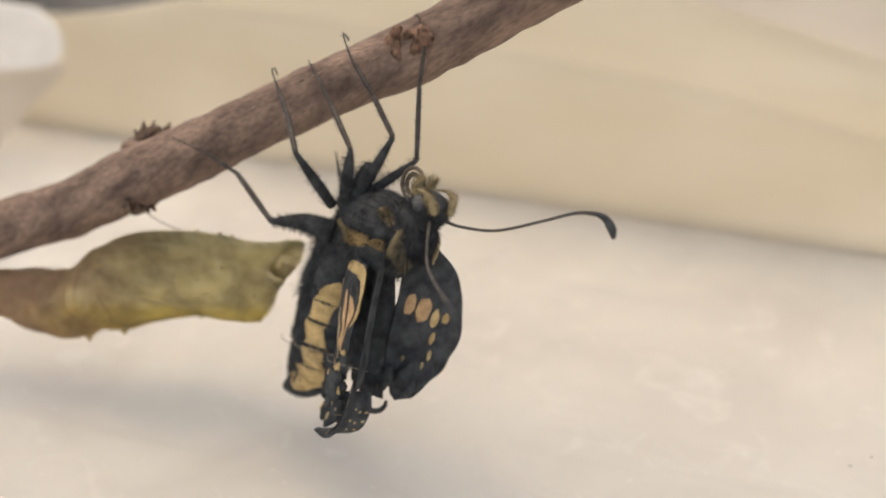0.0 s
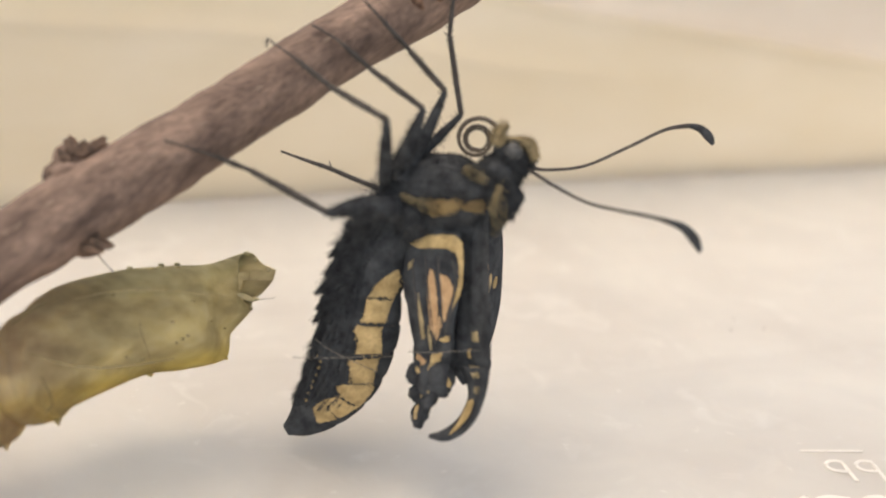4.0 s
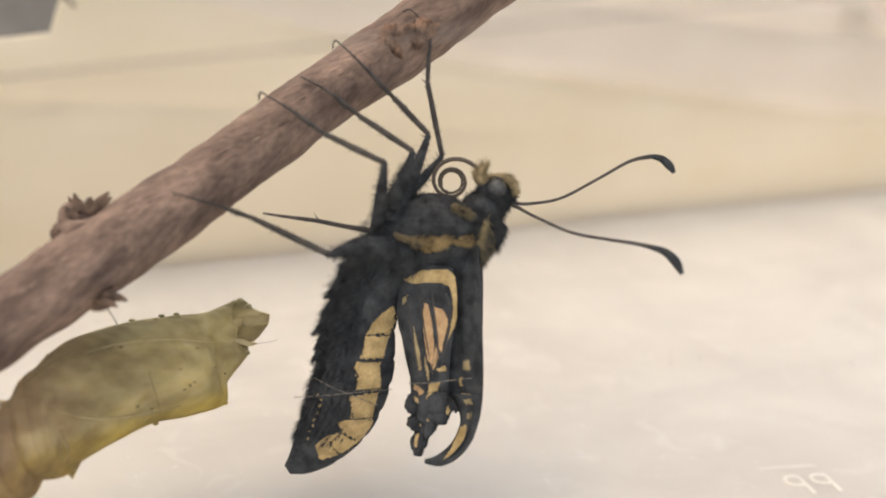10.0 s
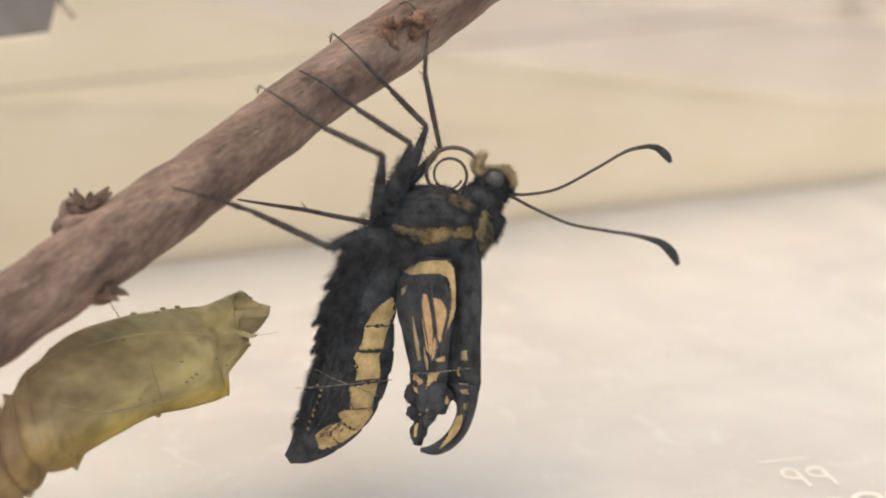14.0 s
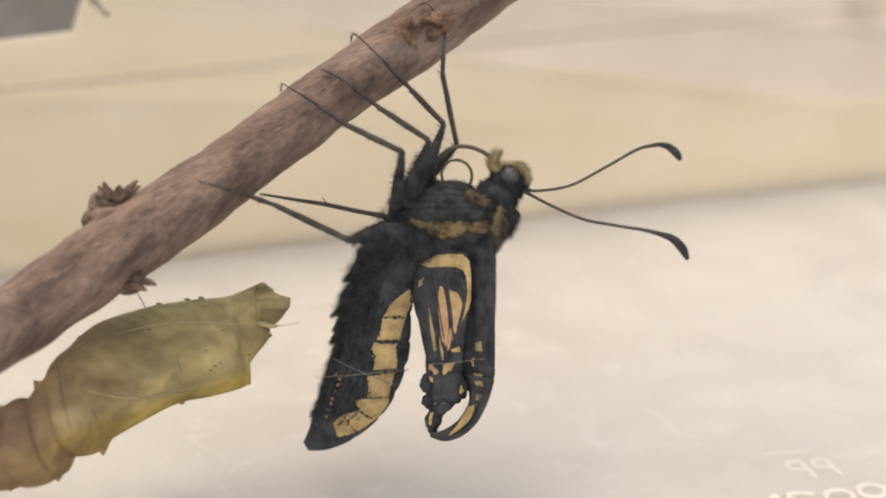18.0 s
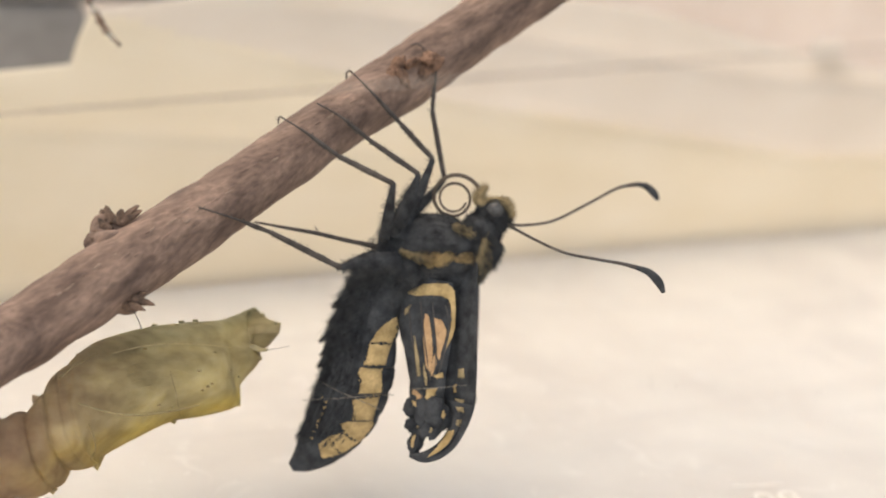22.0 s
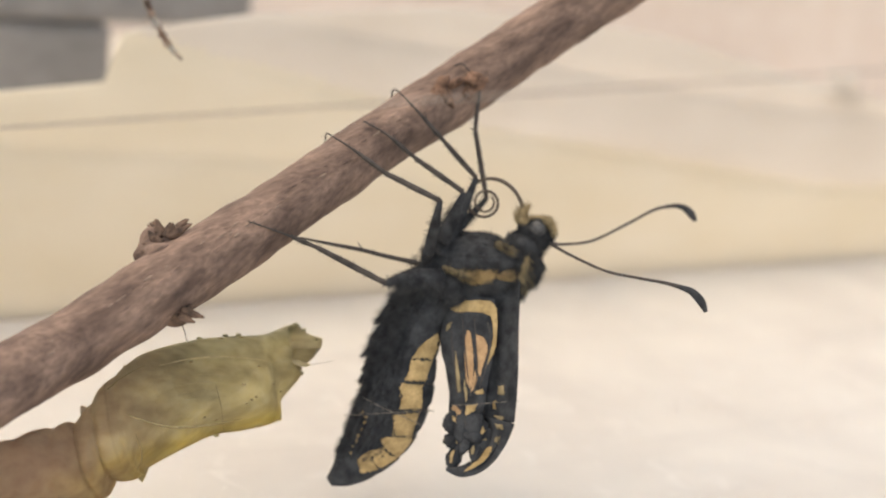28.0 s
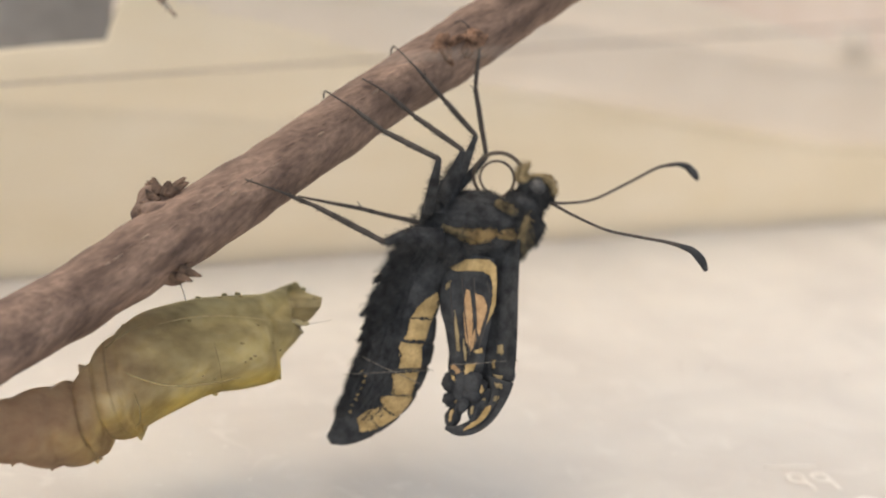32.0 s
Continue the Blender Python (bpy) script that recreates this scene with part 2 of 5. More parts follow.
ORANGE = surface("orange_scales", (0.40, 0.255, 0.14), (0.55, 0.37, 0.215), 0.7, 900, 5200, 0.3, 0.00006, vary=0.12)
TAN = surface("tan_scales", (0.36, 0.262, 0.125), (0.57, 0.43, 0.235), 0.8, 900, 5200, 0.3, 0.00006)
VEIN = surface("dark_vein", (0.04, 0.04, 0.044), (0.07, 0.068, 0.07), 0.6, 900, 5200, 0.2)
GREYEYE = surface("eye", (0.050, 0.054, 0.060), (0.088, 0.092, 0.098), 0.45, 2500, 9000, 0.2, 0.00003, spec=0.3)
BROW = surface("brow_fur", (0.20, 0.16, 0.095), (0.40, 0.325, 0.20), 0.85, 900, 5000, 0.1)
UPPER = surface("pale_plastic_wall", (0.78, 0.752, 0.715), (0.87, 0.842, 0.805), 0.5, 22, 120, 0.08, 0.0002, contrast=(0.25, 0.75), stretch=(0.4, 1, 1), through=0.72)
LEGS = surface("leg_black", (0.036, 0.033, 0.033), (0.080, 0.072, 0.069), 0.65, 1200, 6000, 0.3)
PROB = surface("proboscis", (0.05, 0.042, 0.036), (0.12, 0.098, 0.08), 0.5, 1200, 6000, 0.2)
HAIR = surface("stray_hair", (0.30, 0.28, 0.265), (0.42, 0.39, 0.37), 0.5, 2000, 8000, 0.1, through=0.3, clear=0.4)
SILK = surface("silk", (0.36, 0.35, 0.33), (0.50, 0.48, 0.45), 0.5, 2000, 8000, 0.1, through=0.4, clear=0.55)
FLOOR = smudged("milky_plastic_floor", (0.60, 0.560, 0.524), (0.735, 0.690, 0.632), (0.83, 0.795, 0.745))
WALL = surface("cream_plastic_wall", (0.825, 0.788, 0.705), (0.915, 0.878, 0.795), 0.5, 22, 120, 0.08, 0.0002, contrast=(0.25, 0.75), stretch=(0.4, 1, 1), through=0.72)
EMBOSS = surface("embossed_plastic", (0.84, 0.81, 0.77), (0.90, 0.875, 0.84), 0.4, 60, 600, 0.1, through=0.15)
GREY = surface("dark_grey_plastic", (0.20, 0.195, 0.20), (0.31, 0.305, 0.31), 0.6, 40, 400, 0.2)
MAUVE = surface("mauve_grey_panel", (0.68, 0.59, 0.54), (0.78, 0.69, 0.64), 0.7, 12, 160, 0.2)
# paleness chosen to bounce light, not a known table colour
TABLE = surface("pale_bounce_table", (0.66, 0.62, 0.56), (0.77, 0.73, 0.66), 0.7, 12, 160, 0.2)
WHITE = surface("white_paper", (0.78, 0.77, 0.75), (0.88, 0.87, 0.85), 0.8, 40, 500, 0.2)


# ---- building helpers ----
def mesh_ob(name, bm, material, parent=None, label="", smooth=True):
    me = bpy.data.meshes.new(name)
    bmesh.ops.recalc_face_normals(bm, faces=bm.faces[:])
    bm.to_mesh(me)
    bm.free()
    me.materials.append(material)
    if smooth:
        me.polygons.foreach_set("use_smooth", [True] * len(me.polygons))
    ob = new(name, me)
    ob.parent = parent
    if label:
        ob["label"] = label
    return ob


def part(name, bm, material, parent, label="", smooth=True):
    return mesh_ob(name, bm, material, parent, label, smooth)


def thing(name, label, category, group="", kind="", at=None):
    ob = new(name)
    ob.empty_display_size = 0.005
    ob.matrix_world = HANG if at is None else at
    return tagged(ob, label, category, group, kind)


def curve(points, n):
    """Points along a smooth line through the given ones."""
    p = [np.array(q, float) for q in points]
    p = [2 * p[0] - p[1], *p, 2 * p[-1] - p[-2]]
    out, spans = [], len(p) - 3
    for i in range(n):
        u = i * spans / (n - 1)
        k = min(int(u), spans - 1)
        f = u - k
        a, b, c, d = p[k : k + 4]
        out.append(0.5 * (2 * b + (c - a) * f + (2 * a - 5 * b + 4 * c - d) * f * f + (3 * b - a - 3 * c + d) * f**3))
    return out


def tube(points, radii, n=24, sides=10, flat=1.0, rough=0.0, bm=None, seed=0, freq=1.0, caps=True, bark=0.0):
    """A tube in millimetres through the points, its radius going through the radii; flat squeezes it in depth."""
    bm = bm or bmesh.new()
    line, rad = curve(points, n), curve([(r,) for r in radii], n)
    rings = []
    for i, c in enumerate(line):
        d = Vector(line[min(i + 1, n - 1)] - line[max(i - 1, 0)]).normalized()
        side = d.cross(Vector((0, 1, 0)))
        side = side.normalized() if side.length > 1e-4 else Vector((1, 0, 0))
        deep = side.cross(d).normalized()
        ring = []
        for k in range(sides):
            a = 2 * math.pi * k / sides
            r = max(float(rad[i][0]), 0.01)
            if rough:
                q = Vector(c) * freq + Vector((math.cos(a), math.sin(a), seed)) * 1.3
                r *= 1 + rough * noise.noise(q)
            if bark:
                q = Vector((i * 0.03, math.cos(a) * 3.4, math.sin(a) * 3.4 + seed))
                r += bark * (noise.noise(q) + 0.6 * noise.noise(q * 2.7) + 0.5 * abs(noise.noise(q * 5.3)))
            ring.append(bm.verts.new((Vector(c) + side * (r * math.cos(a)) + deep * (r * flat * math.sin(a))) * MM))
        rings.append(ring)
    for a, b in zip(rings, rings[1:]):
        for k in range(sides):
            bm.faces.new((a[k], a[(k + 1) % sides], b[(k + 1) % sides], b[k]))
    if caps:
        bm.faces.new(rings[0][::-1])
        bm.faces.new(rings[-1])
    return bm


def blob(centre, size, turn=(0, 0, 0), rough=0.0, seed=0, segs=16, bm=None):
    bm = bm or bmesh.new()
    m = Matrix.Translation(centre) @ Euler([radians(a) for a in turn]).to_matrix().to_4x4() @ Matrix.Diagonal((*size, 1))
    made = bmesh.ops.create_uvsphere(bm, u_segments=segs, v_segments=max(8, segs * 2 // 3), radius=1.0)["verts"]
    for v in made:
        k = 1 + (rough * noise.noise(v.co * 2.3 + Vector((seed, 0, seed))) if rough else 0)
        v.co = (m @ (v.co * k)) * MM
    return bm


def sheet(left, right, n=40, m=12, bulge=0.0, thick=0.12, crumple=0.0, seed=0, fold=0.0):
    """A wing-like sheet between two edges, arched by bulge, with veins' folds, given a thickness."""
    bm = bmesh.new()
    a, b = curve(left, n), curve(right, n)
    faces = []
    for back in (0, 1):
        rows = []
        for i in range(n):
            row = []
            for k in range(m):
                u = k / (m - 1)
                p = a[i] * (1 - u) + b[i] * u
                y = -bulge * 4 * u * (1 - u) + fold * math.cos(u * 19) * min(1, i / 6)
                y += crumple * noise.noise(Vector((p[0] * 0.7, seed, p[2] * 0.7))) * (i / n) ** 1.5 * 2
                edge = min(1, 6 * u * (1 - u) + 0.15) * min(1, 8 * (i / (n - 1)) * (1 - i / (n - 1)) + 0.2)
                y += (thick * edge if back else 0)
                row.append(bm.verts.new(Vector((p[0], p[1] + y, p[2])) * MM))
            rows.append(row)
        faces.append(rows)
    f, k = faces
    for i in range(n - 1):
        for j in range(m - 1):
            bm.faces.new((f[i][j], f[i][j + 1], f[i + 1][j + 1], f[i + 1][j]))
            bm.faces.new((k[i][j], k[i + 1][j], k[i + 1][j + 1], k[i][j + 1]))
    rim = [(0, j) for j in range(m)] + [(i, m - 1) for i in range(1, n)] + [(n - 1, j) for j in range(m - 2, -1, -1)] + [(i, 0) for i in range(n - 2, 0, -1)]
    for p, q in zip(rim, rim[1:] + rim[:1]):
        bm.faces.new((f[p[0]][p[1]], k[p[0]][p[1]], k[q[0]][q[1]], f[q[0]][q[1]]))
    return bm


def edgewise(bm):
    """Turns a sheet a quarter about the upright, so that it runs away in depth."""
    for v in bm.verts:
        v.co = (v.co[1], v.co[0], v.co[2])
    bmesh.ops.reverse_faces(bm, faces=bm.faces)
    return bm


def low(bm, height=0.4):
    """Presses a relief flat."""
    for v in bm.verts:
        v.co.z *= height
    return bm


def inside(x, z, outline):
    hit = False
    for (x0, z0), (x1, z1) in zip(outline, outline[1:] + outline[:1]):
        if (z0 > z) != (z1 > z) and x < x0 + (z - z0) * (x1 - x0) / (z1 - z0):
            hit = not hit
    return hit


def patch(outline, target, lift=0.05, thick=0.06, cell=0.09, jag=0.0, seed=0):
    """A patch of scales with a ragged edge: an outline in x and z, laid upon the front of a mesh object in small cells."""
    tree = BVHTree.FromPolygons([v.co for v in target.data.vertices], [p.vertices for p in target.data.polygons])
    bm, made = bmesh.new(), {}
    lo = [min(p[k] for p in outline) - 0.1 for k in (0, 1)]
    hi = [max(p[k] for p in outline) + 0.1 for k in (0, 1)]

    def corner(i, k):
        if (i, k) not in made:
            x = lo[0] + i * cell + 0.25 * cell * noise.noise(Vector((i * 1.7, k * 2.3, seed)))
            z = lo[1] + k * cell + 0.25 * cell * noise.noise(Vector((i * 2.1, k * 1.3, seed + 9)))
            hit = tree.ray_cast(Vector((x, -60, z)) * MM, Vector((0, 1, 0)))[0]
            if hit is None:
                hit = tree.find_nearest(Vector((x * MM, -0.003, z * MM)))[0]
            made[i, k] = bm.verts.new((x * MM, hit.y - lift * MM, z * MM))
        return made[i, k]

    for i in range(int((hi[0] - lo[0]) / cell)):
        for k in range(int((hi[1] - lo[1]) / cell)):
            x, z = lo[0] + (i + 0.5) * cell, lo[1] + (k + 0.5) * cell
            w = jag * 2 * noise.noise(Vector((x * 4.5, z * 4.5, seed)))
            if inside(x + w, z + w, outline):
                bm.faces.new((corner(i, k), corner(i + 1, k), corner(i + 1, k + 1), corner(i, k + 1)))
    made = bmesh.ops.extrude_face_region(bm, geom=bm.faces[:])
    for v in made["geom"]:
        if isinstance(v, bmesh.types.BMVert):
            v.co.y += thick * MM
    bmesh.ops.recalc_face_normals(bm, faces=bm.faces[:])
    return bm


def hairs(target, count, length, lean, keep, seed=0, width=0.016):
    """Fine tapering hairs rooted on a mesh object, leaning along a direction."""
    rnd = random.Random(seed)
    verts, faces = [], []
    polys = [p for p in target.data.polygons if keep(p.center / MM, p.normal)]
    weights = [p.area for p in polys]
    for p in rnd.choices(polys, weights, k=count):
        c = p.center + Vector((rnd.uniform(-1, 1), rnd.uniform(-1, 1), rnd.uniform(-1, 1))) * (p.area**0.5 * 0.4)
        d = (p.normal * rnd.uniform(0.3, 0.9) + Vector(lean) + Vector((rnd.gauss(0, 0.25), rnd.gauss(0, 0.25), rnd.gauss(0, 0.25)))).normalized()
        ln = length * rnd.uniform(0.45, 1.25) * MM * max(0.4, 1 + 0.9 * noise.noise(c * 800))
        s = d.orthogonal().normalized() * (width * MM)
        s2 = d.cross(s)
        bend = Vector(lean) * ln * 0.25
        base = len(verts)
        verts += [c + s - d * 0.0001, c - s * 0.5 + s2 * 0.8 - d * 0.0001, c - s * 0.5 - s2 * 0.8 - d * 0.0001]
        mid = c + d * ln * 0.55 + bend * 0.4
        verts += [mid + s * 0.7, mid - s * 0.35 + s2 * 0.56, mid - s * 0.35 - s2 * 0.56, c + d * ln + bend]
        for k in range(3):
            j = (k + 1) % 3
            faces += [(base + k, base + j, base + 3 + j, base + 3 + k), (base + 3 + k, base + 3 + j, base + 6)]
    me = bpy.data.meshes.new("hair")
    me.from_pydata([tuple(v) for v in verts], [], faces)
    return me


def fur(name, target, material, parent, count, length, lean, keep=lambda c, n: True, seed=0, label="", width=0.016):
    me = hairs(target, count, length, lean, keep, seed, width)
    me.materials.append(material)
    ob = new(name, me)
    ob.parent = parent
    ob["kind"] = "stuff"
    if label:
        ob["label"] = label
    return ob


def box(lo, hi, bevel=0.0):
    bm = bmesh.new()
    bmesh.ops.create_cube(bm, size=1.0)
    for v in bm.verts:
        v.co = Vector([lo[i] + (v.co[i] + 0.5) * (hi[i] - lo[i]) for i in range(3)])
    if bevel:
        bmesh.ops.bevel(bm, geom=bm.edges[:], offset=bevel, segments=3, affect="EDGES", profile=0.6)
    return bm


# ---- the plastic tray: floor, back wall, rim ----
WALL_AT = Matrix.Translation((-0.0275, 0.0572, 0)) @ Matrix.Rotation(math.atan2(0.0524, 0.0887), 4, "Z")
floor_ob = tagged(mesh_ob("floor", box((-0.17, -0.30, -0.0028), (0.29, 0.0035, 0.0), 0.0004), FLOOR, smooth=False), "milky white plastic tray floor, faintly stained", "floor", kind="structure")
floor_ob.matrix_world = WALL_AT
for name, lo, hi in (("wall_front", (-0.17, -0.302, -0.0028), (0.29, -0.3004, 0.026)), ("wall_left", (-0.1718, -0.302, -0.0028), (-0.1704, 0.0035, 0.026)), ("wall_right", (0.2904, -0.302, -0.0028), (0.2918, 0.0035, 0.026))):
    side = tagged(mesh_ob(name, box(lo, hi, 0.0006), WALL, smooth=False), "low cream plastic tray wall", "wall", kind="structure")
    side.matrix_world = WALL_AT
# hidden table top, made pale to bounce light through the back wall's foot
ground = tagged(mesh_ob("ground", box((-1.2, -1.2, -0.03), (1.2, 1.2, -0.0031), 0.001), TABLE, smooth=False), "unseen table top under the tray, pale cream to bounce light into the wall", "ground", kind="structure")


def ledge(u):
    """A moulded groove's profile: a slow slope above, a quick one below."""
    return math.exp(-((u / 1.3) ** 2)) if u > 0 else math.exp(-((u / 0.8) ** 2))


def ridges(x):
    """Heights of the three long ridges along the wall: main, upper, lower."""
    main = np.interp(x, (-0.02, -0.01, 0.01, 0.036, 0.062, 0.085, 0.106, 0.13), (0.0350, 0.0330, 0.0288, 0.0228, 0.0192, 0.0158, 0.0128, 0.0118))
    upper = np.interp(x, (-0.02, 0.035, 0.053, 0.074, 0.098, 0.121), (0.0390, 0.0330, 0.0310, 0.0285, 0.0258, 0.0248))
    lower = np.interp(x, (-0.03, -0.011, 0.011, 0.025, 0.036, 0.06), (0.0208, 0.0198, 0.0181, 0.0160, 0.0144, 0.0120))
    return float(main), float(upper), float(lower)


def wall_sheet():
    """The back wall, in its own frame: x along it, y away, z up; a rounded foot, shallow swells and two long faint grooves."""
    bm = bmesh.new()
    along = [*np.linspace(-0.125, -0.022, 50), *np.linspace(-0.021, -0.013, 24), *np.linspace(-0.012, 0.275, 140)]
    nx, nz, front, back = len(along), 90, [], []
    for x in map(float, along):
        top = float(np.interp(x, (-0.016, 0.0, 0.027, 0.047, 0.068, 0.093, 0.115, 0.15), (0.0346, 0.0372, 0.0393, 0.0385, 0.0364, 0.0315, 0.0278, 0.0270)))
        low_end = float(np.interp(x, (-0.125, -0.0877, -0.0784, -0.0691, -0.0601, -0.030, -0.0172), (0.0120, 0.0158, 0.0168, 0.0185, 0.0210, 0.0272, 0.0285)))
        top += (low_end - top) * min(1, max(0, (-0.0152 - x) / 0.003)) ** 2
        rf, rb = [], []
        for k in range(nz):
            u = k / (nz - 1)
            z = top * (u * 0.6 + u * u * 0.4)
            r1, r2, r3 = ridges(x)
            fade = min(1, max(0, (0.055 - x) / 0.02))
            rise = min(1, max(0.25, (x + 0.01) / 0.04))
            y = 0.0012 * rise * ledge((z - r1) / 0.0013) + 0.0009 * rise * ledge((z - r2) / 0.0013) + 0.0005 * fade * ledge((z - r3) / 0.0012)
            y -= 0.0008 * max(0, 1 - z / 0.003) ** 2
            y += 0.0008 * noise.noise(Vector((x * 12, 3.0, z * 45)))
            rf.append(bm.verts.new((x, y, z)))
            rb.append(bm.verts.new((x, y + 0.0007, z)))
        front.append(rf)
        back.append(rb)
    for i in range(nx - 1):
        for k in range(nz - 1):
            bm.faces.new((front[i][k], front[i + 1][k], front[i + 1][k + 1], front[i][k + 1]))
            bm.faces.new((back[i][k], back[i][k + 1], back[i + 1][k + 1], back[i + 1][k]))
        for k, flip in ((0, False), (nz - 1, True)):
            q = (front[i][k], back[i][k], back[i + 1][k], front[i + 1][k])
            bm.faces.new(q[::-1] if flip else q)
    for i in (0, nx - 1):
        for k in range(nz - 1):
            bm.faces.new((front[i][k], front[i][k + 1], back[i][k + 1], back[i][k]))
    bmesh.ops.recalc_face_normals(bm, faces=bm.faces[:])
    return bm


back_wall = tagged(mesh_ob("wall_back", wall_sheet(), WALL), "cream plastic tray wall with two shallow moulded ridges", "wall", kind="structure")
back_wall.matrix_world = WALL_AT
back_wall.data.materials.append(UPPER)  # paler tone above the main ridge
for p in back_wall.data.polygons:
    p.material_index = int(p.center.z > ridges(p.center.x)[0] + 0.0003)

# dim surfaces beyond the rim of the tray
bm = box((-0.5, 0.30, -0.003), (0.6, 0.31, 0.09), 0.002)
beyond = tagged(mesh_ob("backdrop", bm, MAUVE, smooth=False), "dim mauve grey panel far behind the tray", "backdrop", kind="structure")

# a dark box behind the low end of the wall, a pale tab behind its high end, and a sheet of white paper
def build_dark_box():
    ob = thing("dark_box", "dark grey plastic box standing behind the tray wall", "box", at=WALL_AT)
    part("body", box((-0.20, 0.055, -0.003), (0.0010, 0.10, 0.0272), 0.002), GREY, ob, smooth=False)
    part("lid", box((-0.201, 0.054, 0.0274), (0.024, 0.101, 0.043), 0.002), GREY, ob, smooth=False)


build_dark_box()


def build_tab():
    ob = thing("plastic_tab", "pale plastic tab standing up from the tray rim", "tab", at=WALL_AT)
    part("tongue", box((0.1032, 0.0010, 0.0292), (0.1098, 0.0018, 0.0322), 0.0003), UPPER, ob, smooth=False)
    part("foot", box((0.1026, 0.0004, 0.0284), (0.1104, 0.0022, 0.0292), 0.0003), UPPER, ob, smooth=False)


build_tab()


def folded_paper():
    """A folded sheet leaning on the wall: a white upper leaf and a lower one turned under it, its shade painted as
    cream.
    """
    def leaf(outline, y):
        bm = bmesh.new()
        front = [bm.verts.new((x, y + 0.15 * z, z)) for x, z in outline]
        behind = [bm.verts.new((x, y + 0.0006 + 0.15 * z, z)) for x, z in outline]
        bm.faces.new(front)
        bm.faces.new(behind[::-1])
        for k in range(len(outline)):
            j = (k + 1) % len(outline)
            bm.faces.new((front[k], behind[k], behind[j], front[j]))
        bmesh.ops.recalc_face_normals(bm, faces=bm.faces[:])
        return bm

    ob = thing("paper_sheet", "folded white paper leaning against the tray wall", "paper", at=WALL_AT)
    part("upper_leaf", leaf([(-0.15, 0.0080), (-0.0811, 0.0119), (-0.0729, 0.0136), (-0.0706, 0.0150), (-0.0702, 0.0166), (-0.0712, 0.0190), (-0.0740, 0.0211), (-0.15, 0.0230)], -0.0135), WHITE, ob, smooth=False)
    part("lower_leaf", leaf([(-0.15, 0.0), (-0.0835, 0.0), (-0.0728, 0.0110), (-0.0712, 0.0126), (-0.0716, 0.0140), (-0.15, 0.0130)], -0.0120), UPPER, ob, "lower leaf of the paper, its shade put in as a cream tone", smooth=False)


folded_paper()


